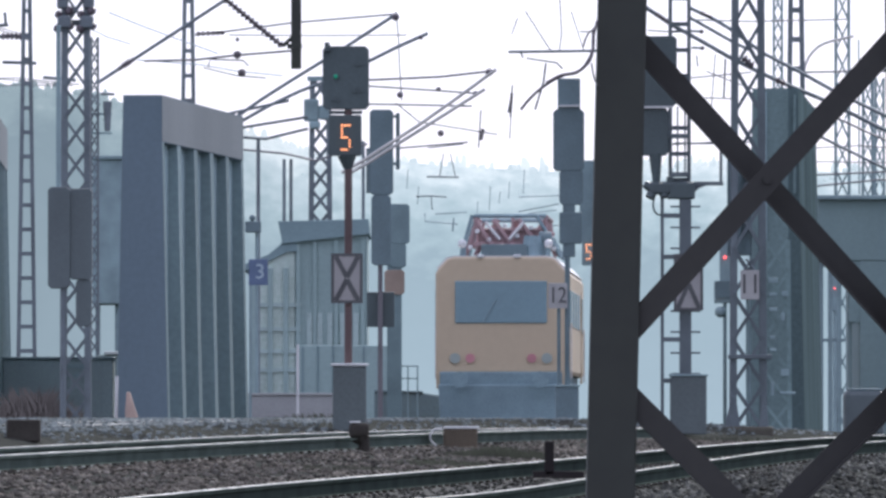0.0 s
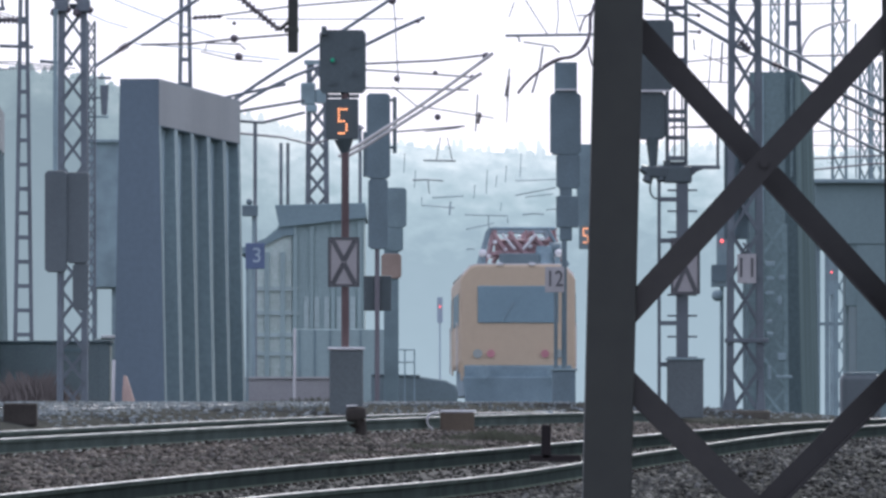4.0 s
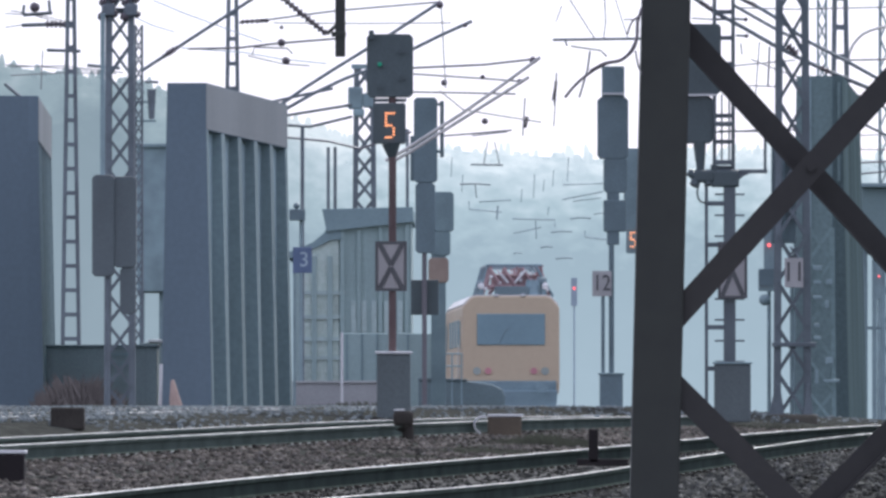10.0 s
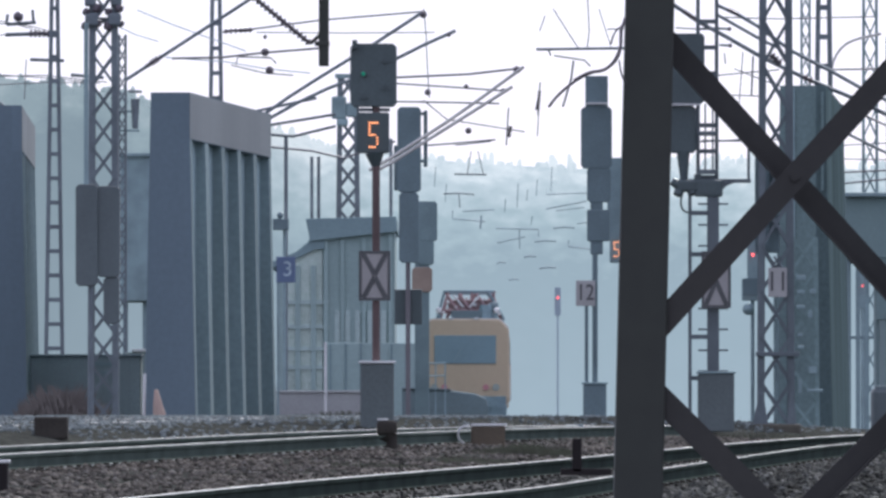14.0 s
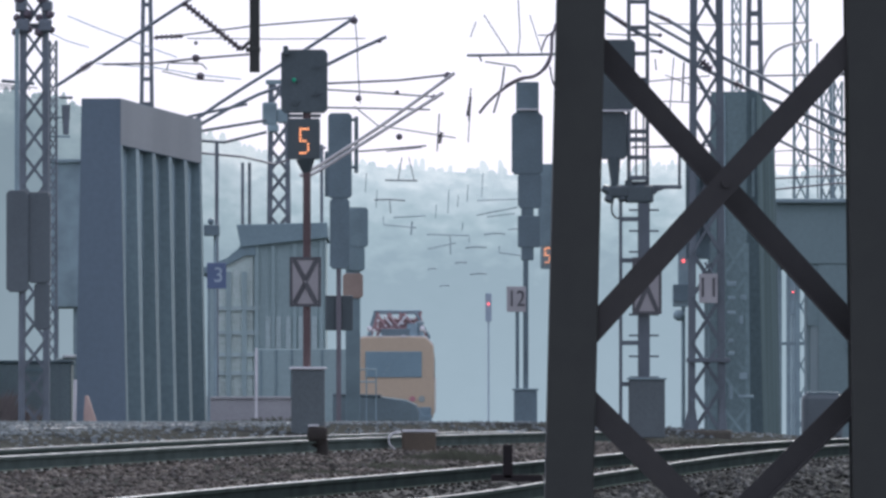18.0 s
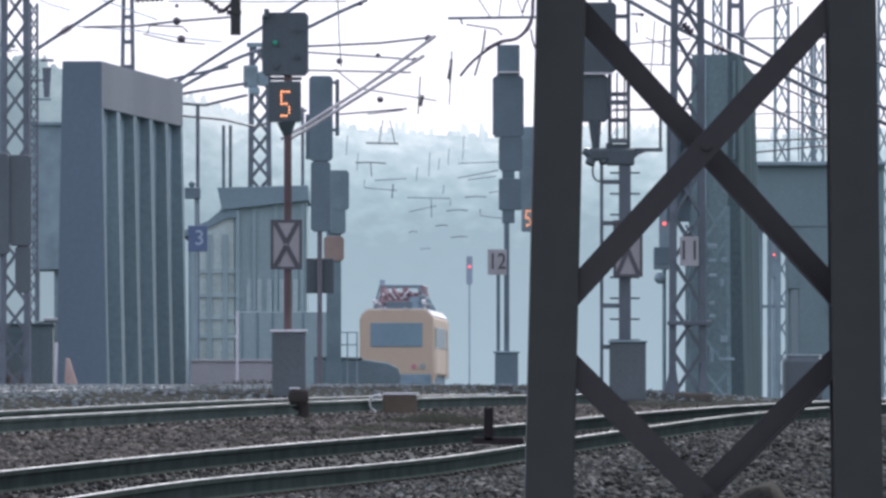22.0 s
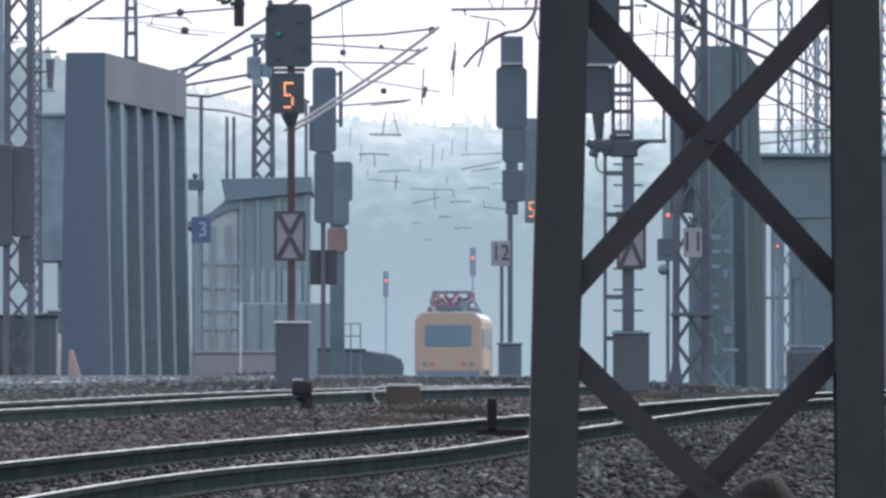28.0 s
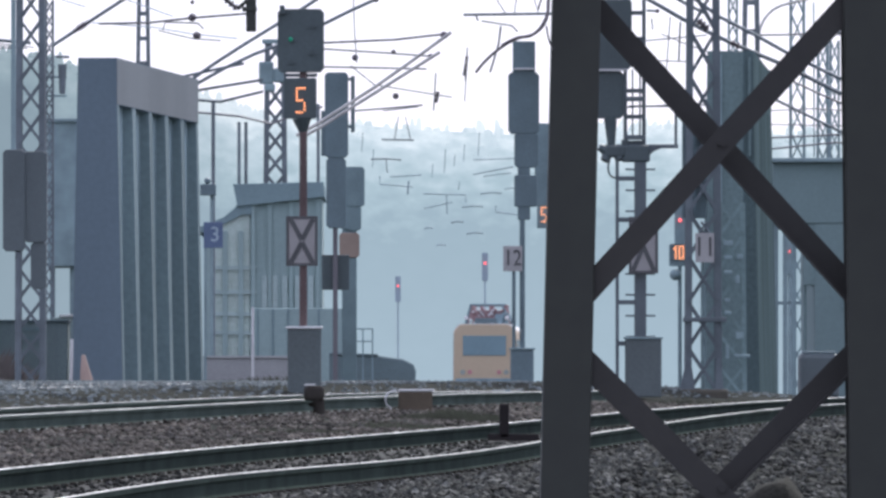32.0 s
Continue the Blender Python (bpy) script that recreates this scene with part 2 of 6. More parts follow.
def plate(bm, outline, y0, y1, bevel=0.0):
    """A prism with an outline of (x, z) points, from y0 to y1."""
    front = [bm.verts.new((x, y0, z)) for x, z in outline]
    back = [bm.verts.new((x, y1, z)) for x, z in outline]
    faces = [bm.faces.new(front), bm.faces.new(back[::-1])]
    k = len(outline)
    for i in range(k):
        faces.append(bm.faces.new((front[i], back[i], back[(i + 1) % k], front[(i + 1) % k])))
    bmesh.ops.recalc_face_normals(bm, faces=faces)
    if bevel:
        bmesh.ops.bevel(bm, geom=[e for f in faces[:1] for e in f.edges], offset=bevel, segments=2, affect="EDGES", profile=0.5)
    return bm


def finish(bm, mat, name, smooth=False):
    me = bpy.data.meshes.new(name)
    bm.to_mesh(me)
    bm.free()
    me.materials.append(mat)
    if smooth:
        for p in me.polygons:
            p.use_smooth = True
    return me


def part(name, bm, mat, parent, label="", smooth=False):
    ob = new(name, finish(bm, mat, name, smooth))
    ob.parent = parent
    return tagged(ob, label)


def piece(name, me, parent, m):
    """A piece that shares the mesh me, under its thing."""
    ob = new(name, me)
    ob.parent = parent
    ob.matrix_basis = m
    return ob


def thing(name, x, y, z, label, category, group="", kind="", turn=0):
    ob = new(name)
    ob.matrix_basis = pose(x, y, z, 0, 0, turn)
    return tagged(ob, label, category, group, kind)


def solid(name, bm, mat, label, category, group="", kind="", smooth=False):
    return tagged(new(name, finish(bm, mat, name, smooth)), label, category, group, kind)


def lettering(text, height, mat, parent, x, y, z, name="lettering", turn=0.0, wide=1.0):
    """Raised characters facing the eye, centred at x, z of the parent."""
    cu = bpy.data.curves.new(name, "FONT")
    cu.body, cu.size, cu.extrude, cu.align_x, cu.align_y, cu.offset = text, height / 0.7, 0.004, "CENTER", "CENTER", height * 0.004
    tmp = bpy.data.objects.new(name, cu)
    scene.collection.objects.link(tmp)
    bpy.context.view_layer.update()
    me = bpy.data.meshes.new_from_object(tmp.evaluated_get(bpy.context.evaluated_depsgraph_get()))
    bpy.data.objects.remove(tmp)
    me.materials.clear()
    me.materials.append(mat)
    ob = new(name, me)
    ob.parent = parent
    ob.matrix_basis = pose(x, y, z, 90, 0, turn) @ Matrix.Diagonal((wide, 1, 1, 1))
    return ob


def ease(d, pts):
    """A smooth curve through (d, value) points."""
    if d <= pts[0][0]:
        a, b = pts[0], pts[1]
        return a[1] + (b[1] - a[1]) / (b[0] - a[0]) * (d - a[0])
    if d >= pts[-1][0]:
        a, b = pts[-2], pts[-1]
        return b[1] + (b[1] - a[1]) / (b[0] - a[0]) * (d - b[0])
    for i in range(len(pts) - 1):
        (x0, y0), (x1, y1) = pts[i], pts[i + 1]
        if x0 <= d <= x1:
            m0 = (y1 - pts[i - 1][1]) / (x1 - pts[i - 1][0]) if i else (y1 - y0) / (x1 - x0)
            m1 = (pts[i + 2][1] - y0) / (pts[i + 2][0] - x0) if i + 2 < len(pts) else (y1 - y0) / (x1 - x0)
            h, t = x1 - x0, (d - x0) / (x1 - x0)
            return ((2 * t**3 - 3 * t**2 + 1) * y0 + (t**3 - 2 * t**2 + t) * h * m0 + (3 * t**2 - 2 * t**3) * y1 + (t**3 - t**2) * h * m1)


# ---- the lie of the land ----
# Heights are in metres over the spot below the eye. Two tracks curve away to the right on a rising bed.
def near_line(d):
    """x of the far rail of the near track at distance d."""
    u = d - 85
    return -1.77 + 0.0835 * u + 0.00081 * u * u


FAR_RAIL = [(40, 1.02), (68, 1.1), (85, 1.17), (109, 1.3), (140, 1.58), (170, 1.72), (220, 1.75)]
NEAR_RAIL = [(40, 0.98), (68.5, 1.06), (93, 1.09), (110, 1.26), (129, 1.49), (160, 1.68), (220, 1.75)]
BACK_RAIL = [(60, 1.28), (90, 1.36), (110, 1.48), (130, 1.63), (150, 1.72), (200, 1.75)]
RIDGE = [(60, 1.2), (100, 1.5), (130, 1.7), (150, 1.83), (165, 1.85), (182, 1.72), (200, 1.6)]
TRAIN_RAIL = 1.77


LINE = [
    (220.5, 1.26),
    (235.9, 1.84),
    (243.6, 1.94),
    (247.4, 1.96),
    (255.2, 1.89),
    (266.7, 1.71),
    (282.1, 1.26),
    (289.8, 0.98),
    (297.5, 0.70),
    (305.2, 0.37),
    (312.9, 0.14),
    (320.6, -0.04),
    (328.3, -0.18),
    (336.0, -0.24),
    (359.1, -0.28),
    (366.8, -0.24),
    (374.5, -0.21),
    (389.9, 0.54),
    (397.6, 0.84),
    (405.3, 1.24),
    (436.1, 2.67),
    (451.5, 3.32),
    (466.9, 3.98),
    (560.0, 7.42),
    (700.0, 12.42),
]


def on_line(d):
    return ease(d, LINE)


def line_rail(d):
    """Height of the rail car's rails, which fall gently with distance."""
    return TRAIN_RAIL - 0.0019 * min(max(d - 224.0, 0), 320)


def ground_z(x, d):
    far = 1.58 if d > 200 else 1.6
    if d > 205:
        k = min(max((5.5 - abs(x - on_line(min(d, 690)))) / 2.5, 0), 1)
        far -= (TRAIN_RAIL - line_rail(d)) * k * k * (3 - 2 * k)
    q = (x - near_line(min(max(d, 20), 260))) * 0.99
    dd = min(max(d, 20), 260)
    a, b, c = ease(dd, FAR_RAIL) - 0.182, ease(dd, NEAR_RAIL) - 0.182, ease(dd, BACK_RAIL) - 0.182
    r = min(ease(dd, RIDGE), 1.86) if dd < 200 else 1.6
    if q >= 2.7:
        z = max(b - 0.03 - (q - 2.7) * 0.3, 0.05 if d < 80 else b - 0.6)
    elif q >= 1.5:
        z = b - 0.03 * (q - 1.5)
    elif q >= 0:
        z = a + (b - a) * q / 1.5
    elif q >= -1.0:
        z = a
    elif q >= -3.8:
        z = a + (c - a) * (-1.0 - q) / 2.8
    elif q >= -5.8:
        z = c
    elif q >= -7.0:
        z = c + (r - c) * (-5.8 - q) / 1.2
    else:
        z = r
    k = min(max((d - 170) / 30, 0), 1)
    z = z + (far - z) * k * k * (3 - 2 * k)
    k = min(max((d - 18) / 30, 0), 1)
    return z * k * k * (3 - 2 * k)


def on_ground(x, d):
    return ground_z(x, d)


ys = [-400, -200, -100, -50, -20, 0, 10, 18, 24, 30, 36, 42, 48, 54] + [60 + 1.25 * i for i in range(120)] + [212] + [220 + 10 * i for i in range(40)] + [625, 650, 700, 900, 1200, 1600, 2200, 3000, 4500]
xs = [-2500, -1200, -600, -300, -150, -80, -50, -35] + [-26 + 0.5 * i for i in range(105)] + [35, 50, 80, 150, 300, 600, 1200, 2500]
verts = [(x, y, ground_z(x, y) + ((0.02 if y < 118 else 0.05) * noise.noise((x * 1.3, y * 0.5, 0)) if 50 < y < 210 else 0)) for y in ys for x in xs]
nx = len(xs)
faces = [(j * nx + i, j * nx + i + 1, (j + 1) * nx + i + 1, (j + 1) * nx + i) for j in range(len(ys) - 1) for i in range(nx - 1)]
gm = bpy.data.meshes.new("ground")
gm.from_pydata(verts, [], faces)
gm.materials.append(BALLAST)
for p in gm.polygons:
    p.use_smooth = True
tagged(new("ground", gm), "grey-brown railway ballast rising towards the far tracks", "ground", kind="structure")


def loose_stones(name, count, place, size, seed, label, mat=None):
    """Many small broken stones in one mesh."""
    rng = np.random.default_rng(seed)
    bm = bmesh.new()
    bmesh.ops.create_icosphere(bm, subdivisions=1, radius=1.0)
    bm.verts.ensure_lookup_table()
    base = np.array([v.co[:] for v in bm.verts])
    tri = np.array([[v.index for v in f.verts] for f in bm.faces])
    bm.free()
    pts = place(rng, count)
    k = len(base)
    sc = rng.uniform(0.6, 1.35, (count, 1, 3)) * size
    wob = 1 + rng.uniform(-0.28, 0.28, (count, k, 1))
    v = base[None] * wob * sc
    ang = rng.uniform(0, 6.283, (count, 1))
    ca, sa = np.cos(ang), np.sin(ang)
    v = np.stack([v[..., 0] * ca - v[..., 1] * sa, v[..., 0] * sa + v[..., 1] * ca, v[..., 2] * 0.8], -1) + pts[:, None]
    f = (tri[None] + (np.arange(count) * k)[:, None, None]).reshape(-1, 3)
    me = bpy.data.meshes.new(name)
    me.from_pydata(v.reshape(-1, 3).tolist(), [], f.tolist())
    me.materials.append(mat or STONE)
    return tagged(new(name, me), label, "gravel", kind="stuff")


def strip(d0, d1, q0, q1, lift=0.0):
    def place(rng, n):
        d = rng.uniform(d0, d1, n)
        q = rng.uniform(q0, q1, n)
        x = np.array([near_line(a) + b / 0.99 for a, b in zip(d, q)])
        z = np.array([ground_z(a, b) for a, b in zip(x, d)])
        return np.stack([x, d, z + 0.005 + lift], -1)
    return place


loose_stones("ballast_shoulder", 12000, strip(60, 135, 1.7, 5.0), 0.043, 1, "angular grey ballast stones on the near track shoulder", SHOULDER_STONE)
loose_stones("ballast_between", 9000, strip(62, 150, -3.9, -0.4), 0.037, 2, "brownish ballast stones between two tracks")
loose_stones("ballast_ridge", 13000, strip(118, 180, -24.0, -6.1), 0.032, 9, "ballast on the ridge of the yard, paled by haze", RIDGE_STONE)
loose_stones("ballast_crib", 3000, strip(60, 140, 0.1, 1.4, 0.012), 0.03, 3, "dark ballast stones between the rails", CRIB_STONE)


# ---- tracks ----
def rail_mesh(path, mat, outline):
    """An outline of (across, up) swept along a path of points."""
    bm = bmesh.new()
    rings = []
    for i, p in enumerate(path):
        a, b = Vector(path[max(i - 1, 0)]), Vector(path[min(i + 1, len(path) - 1)])
        f = (b - a).normalized()
        s = f.cross(Vector((0, 0, 1))).normalized()
        rings.append([bm.verts.new(Vector(p) + s * u + Vector((0, 0, w))) for u, w in outline])
    k = len(outline)
    for r0, r1 in zip(rings, rings[1:]):
        for i in range(k):
            bm.faces.new((r0[i], r0[(i + 1) % k], r1[(i + 1) % k], r1[i]))
    bm.faces.new(rings[0][::-1]), bm.faces.new(rings[-1])
    bmesh.ops.recalc_face_normals(bm, faces=bm.faces)
    return bm


FOOT_WEB = [(-0.07, -0.172), (0.07, -0.172), (0.07, -0.16), (0.01, -0.14), (0.009, -0.05), (0.034, -0.04), (0.034, -0.006), (-0.034, -0.006), (-0.034, -0.04), (-0.009, -0.05), (-0.01, -0.14), (-0.07, -0.16)]
FOOT_LIP = [(0.064, -0.172), (0.074, -0.172), (0.074, -0.157), (0.064, -0.155)]
HEAD_TOP = [(-0.016, -0.006), (0.016, -0.006), (0.013, -0.001), (0.0, 0.001), (-0.013, -0.001)]
bm = box(bmesh.new(), (0, 0, 0), (2.5, 0.25, 0.14), bevel=0.015)
sleeper_mesh = finish(bm, SLEEPER, "sleeper")
clip_mesh = finish(box(bmesh.new(), (0, 0, 0), (0.05, 0.08, 0.02), bevel=0.006), SLEEPER, "rail_clip")


def track(label, d0, d1, near, far, q_near, q_far, side=RAIL_SIDE, bed=CRIB_STONE, step=3.0):
    t = thing("railway_track", 0, 0, 0, label, "railway track", "tracks across the yard")
    for q, height in ((q_far, far), (q_near, near)):
        path = [(near_line(d) + q, d, ease(d, height)) for d in np.arange(d0, d1, step)]
        r = part("rail", rail_mesh(path, side, FOOT_WEB), side, t)
        part("rail_head", rail_mesh(path, RAIL_HEAD, HEAD_TOP), RAIL_HEAD, r, "polished steel running surface")
        part("rail_foot", rail_mesh(path, FOOT_EDGE, FOOT_LIP), FOOT_EDGE, r, "pale strip for light on the rail foot")
    bm = bmesh.new()
    rings = []
    for d in np.arange(d0, d1, step):
        a, b = ease(d, far) - 0.166, ease(d, near) - 0.166
        rings.append([bm.verts.new((near_line(d) + q, d, z)) for q, z in ((q_far + 0.08, a), (q_near - 0.08, b), (q_near - 0.08, b - 0.06), (q_far + 0.08, a - 0.06))])
    for r0, r1 in zip(rings, rings[1:]):
        for i in range(4):
            bm.faces.new((r0[i], r0[(i + 1) % 4], r1[(i + 1) % 4], r1[i]))
    bm.faces.new(rings[0][::-1]), bm.faces.new(rings[-1])
    bmesh.ops.recalc_face_normals(bm, faces=bm.faces)
    part("track_bed", bm, bed, t, "fine ballast between the rails")
    count = 0
    for d in np.arange(d0 + 0.3, min(d1, d0 + 84), 0.62):
        if count >= 140:
            break
        count += 1
        a = ease(d, far), ease(d, near)
        slope = math.degrees(math.atan2(a[1] - a[0], q_near - q_far))
        head = math.degrees(math.atan(0.0835 + 0.00162 * (d - 85)))
        piece("sleeper", sleeper_mesh, t, pose(near_line(d) + (q_near + q_far) / 2, d, sum(a) / 2 - 0.252, 0, -slope, -head))
        for q, z in ((q_far, a[0]), (q_near, a[1])):
            piece("rail_clip", clip_mesh, t, pose(near_line(d) + q + 0.1, d, z - 0.155, 0, 0, -head))
    return t


track("two dark rails with bright worn heads curving across ballast", 52, 200, NEAR_RAIL, FAR_RAIL, 1.5, 0.0)
track("dark second track with bright rail heads behind the near one", 70, 154, BACK_RAIL, BACK_RAIL, -4.0, -5.5, HAZY_RAIL, HAZY_BED)
track("third track glinting on the low ridge of ballast", 100, 178, [(d, z + 0.015) for d, z in RIDGE], [(d, z + 0.015) for d, z in RIDGE], -9.2, -10.7, HAZY_RAIL, HAZY_BED)


# ---- masts ----
def ladder_mast(x, d, z0, z1, w0, w1, leg, rung_gap, rung_h, mat, label):
    """Two channel legs that draw together towards the top, joined by batten plates like a ladder."""
    t = thing("ladder_mast", x, d, z0, label, "mast", "overhead line masts")
    h = z1 - z0
    c, f = leg / 2, leg * 0.18
    channel = [(-c, -leg * 0.8), (c, -leg * 0.8), (c, -leg * 0.8 + f), (-c + f, -leg * 0.8 + f), (-c + f, leg * 0.8 - f), (c, leg * 0.8 - f), (c, leg * 0.8), (-c, leg * 0.8)]
    for s in (-1, 1):
        part("leg", section(bmesh.new(), (s * (w0 - leg) / 2, 0, 0), (s * (w1 - leg) / 2, 0, h), channel, -s), mat, t)
    for i in range(int(h / rung_gap)):
        z = (i + 0.5) * rung_gap
        for y in (-0.7, 0.7):
            part("batten", box(bmesh.new(), (0, y * leg, z), (w0 + (w1 - w0) * z / h - leg * 0.7, leg * 0.16, rung_h)), mat, t)
    part("footing", box(bmesh.new(), (0, 0, -0.12), (w0 * 1.5, w0 * 1.5, 0.36), bevel=0.03), CONCRETE_BOX, t, "concrete footing")
    return t


def lattice_mast(x, d, z0, z1, w0, w1, leg, panel, mat, label, brace=None, depth=None):
    """Four angle legs that taper from w0 at the foot to w1 at the top, with crossed lacing on the faces."""
    t = thing("lattice_mast", x, d, z0, label, "mast", "overhead line masts")
    h = z1 - z0
    dep = depth or 1.0
    brace = brace or leg * 0.6
    for sx in (-1, 1):
        for sy in (-1, 1):
            bm = bmesh.new()
            a, b = Vector((sx * w0 / 2, sy * w0 * dep / 2, 0)), Vector((sx * w1 / 2, sy * w1 * dep / 2, h))
            q = leg * 0.22
            section(bm, a, b, [(leg / 2, 0), (leg / 2, -sy * leg), (leg / 2 - q, -sy * leg), (leg / 2 - q, -sy * q), (-leg / 2, -sy * q), (-leg / 2, 0)], sx)
            part("leg", bm, mat, t)
    n = max(int(round(h / panel)), 2)
    for i in range(n):
        za, zb = h * i / n, h * (i + 1) / n
        wa, wb = w0 + (w1 - w0) * i / n, w0 + (w1 - w0) * (i + 1) / n
        for sy in (-1, 1):
            bm = bmesh.new()
            bar(bm, (-wa / 2, sy * wa * dep / 2, za), (wb / 2, sy * wb * dep / 2, zb), brace, brace * 0.3)
            part("brace", bm, mat, t)
            bm = bmesh.new()
            bar(bm, (wa / 2, sy * wa * dep / 2 - 0.01, za), (-wb / 2, sy * wb * dep / 2 - 0.01, zb), brace, brace * 0.3)
            part("brace", bm, mat, t)
    part("footing", box(bmesh.new(), (0, 0, -0.12), (w0 * 1.6, w0 * 1.6, 0.36), bevel=0.04), CONCRETE_BOX, t, "concrete footing")
    return t


# the mast close by: two channels, laced in front and behind
near = thing("lattice_mast", 0.662, 21, 0.02, "dark weathered steel lattice mast of two channels with crossed lacing", "mast", "overhead line masts")
Z = lambda v: v - 0.02
for u0, u1, v0 in ((0.346 - 0.662, 0.371 - 0.662, 0), (0.981 - 0.662, 0.968 - 0.662, 0)):
    slope = (u1 - u0) / (2.503 - 1.471)
    foot = u0 - slope * (1.471 - 0.02)
    top = foot + slope * 6.0
    s = 1 if foot < 0 else -1
    bm = bmesh.new()
    section(bm, (foot, 0, 0), (top, 0, 6.0), [(-0.05, -0.077), (0.047, -0.077), (0.05, -0.073), (0.05, -0.066), (-0.036, -0.062), (-0.036, 0.062), (0.05, 0.066), (0.05, 0.077), (-0.05, 0.077)], s)
    part("leg", bm, NEAR_STEEL, near)
left, right = 0.384 - 0.662, 0.954 - 0.662
ANGLE = [(0, 0), (0.05, 0), (0.05, 0.006), (0.006, 0.006), (0.006, 0.04), (0, 0.04)]


def angle_brace(a, b, side):
    """An angle bar between two points in the plane that faces the eye, its outstanding leg pointing inwards."""
    a, b = Vector(a), Vector(b)
    along = (b - a).normalized()
    up = Vector((-along.z, 0, along.x))
    if up.z < 0:
        up = -up
    bm = bmesh.new()
    rings = [[bm.verts.new(p + up * (u - 0.025) + Vector((0, side * w, 0))) for u, w in ANGLE] for p in (a, b)]
    k = len(ANGLE)
    bm.faces.new(rings[0]), bm.faces.new(rings[1])
    for i in range(k):
        bm.faces.new((rings[0][i], rings[0][(i + 1) % k], rings[1][(i + 1) % k], rings[1][i]))
    bmesh.ops.recalc_face_normals(bm, faces=bm.faces)
    return bm


for c, half, front, drop in ((3.59, 0.3, 1, 0), (2.858, 0.31, -1, 0), (2.129, 0.314, 1, 0.004), (1.415, 0.285, -1, 0.019), (0.725, 0.285, 1, 0)):
    c -= 0.02
    rise, fall = (-0.06, 0.06) if front > 0 else (0.06, -0.06)
    part("brace", angle_brace((left, rise, c - half), (right, rise, c + half), 1 if rise < 0 else -1), NEAR_BRACE, near)
    part("brace", angle_brace((left, fall, c + half - drop), (right, fall, c - half - drop), 1 if fall < 0 else -1), NEAR_BRACE, near)
    part("rivet", rod(bmesh.new(), ((left + right) / 2, -0.068, c), ((left + right) / 2, -0.06, c), 0.009, 8), NEAR_BRACE, near)
part("footing", box(bmesh.new(), ((left + right) / 2, 0, 0.06), (1.0, 0.6, 0.3), bevel=0.03), CONCRETE_BOX, near, "concrete footing")
cable = thing("cable_bundle", 0, 0, 0, "twisted dark cables hanging loose beside the mast", "cable")


def strand(name, pts, r, mat, parent, label=""):
    cu = bpy.data.curves.new(name, "CURVE")
    cu.dimensions, cu.bevel_depth, cu.bevel_resolution, cu.resolution_u = "3D", r, 2, 6
    sp = cu.splines.new("BEZIER")
    sp.bezier_points.add(len(pts) - 1)
    for b, p in zip(sp.bezier_points, pts):
        b.co, b.handle_left_type, b.handle_right_type = p, "AUTO", "AUTO"
    tmp = bpy.data.objects.new(name, cu)
    scene.collection.objects.link(tmp)
    bpy.context.view_layer.update()
    me = bpy.data.meshes.new_from_object(tmp.evaluated_get(bpy.context.evaluated_depsgraph_get()))
    bpy.data.objects.remove(tmp)
    me.materials.clear()
    me.materials.append(mat)
    for p in me.polygons:
        p.use_smooth = True
    ob = new(name, me)
    ob.parent = parent
    return tagged(ob, label)


strand("cable", [(0.318, 20.9, 2.456), (0.309, 20.88, 2.421), (0.304, 20.86, 2.377), (0.283, 20.86, 2.353), (0.241, 20.86, 2.339), (0.206, 20.86, 2.318), (0.177, 20.86, 2.292), (0.16, 20.86, 2.271)], 0.003, CERAMIC, cable)
strand("cable", [(0.311, 20.9, 2.439), (0.299, 20.84, 2.372), (0.276, 20.84, 2.348), (0.243, 20.84, 2.341), (0.212, 20.84, 2.325)], 0.0035, CERAMIC, cable)
strand("cable", [(0.313, 20.9, 2.439), (0.295, 20.85, 2.421), (0.288, 20.85, 2.4)], 0.002, CERAMIC, cable)
strand("cable", [(0.306, 20.9, 2.368), (0.311, 20.88, 2.339), (0.319, 20.9, 2.322)], 0.002, CERAMIC, cable)

# masts of the yard
MAST = "pale lattice mast of the overhead line"
ladder_mast(-9.44, 230, 1.6, 13.025, 0.51, 0.175, 0.088, 0.551, 0.09, STEEL, "slender batten-plate mast standing in the yard")
box_mast = lattice_mast(-5.792, 160, 1.7, 9.548, 0.392, 0.339, 0.098, 0.481, STEEL, "steel lattice mast carrying dark signal boxes", 0.04)
lamp_mast = lattice_mast(-8.247, 240, 1.6, 11.036, 0.187, 0.16, 0.053, 0.321, STEEL, MAST)
ladder_mast(-6.53, 260, 1.6, 14.516, 0.62, 0.235, 0.1, 0.637, 0.101, STEEL, "batten-plate mast rising behind a concrete pier")
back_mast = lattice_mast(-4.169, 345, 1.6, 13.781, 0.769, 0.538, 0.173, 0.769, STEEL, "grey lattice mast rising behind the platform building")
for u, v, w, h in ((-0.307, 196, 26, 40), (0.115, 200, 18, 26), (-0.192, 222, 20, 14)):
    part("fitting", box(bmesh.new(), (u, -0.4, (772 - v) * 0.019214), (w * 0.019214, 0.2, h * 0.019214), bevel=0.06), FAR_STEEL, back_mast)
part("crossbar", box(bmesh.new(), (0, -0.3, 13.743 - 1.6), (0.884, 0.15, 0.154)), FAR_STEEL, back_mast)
number_mast = lattice_mast(5.172, 172, 1.7, 10.144, 0.517, 0.421, 0.115, 0.747, DARK_STEEL, "tall steel lattice mast with a numbered plate", 0.053)
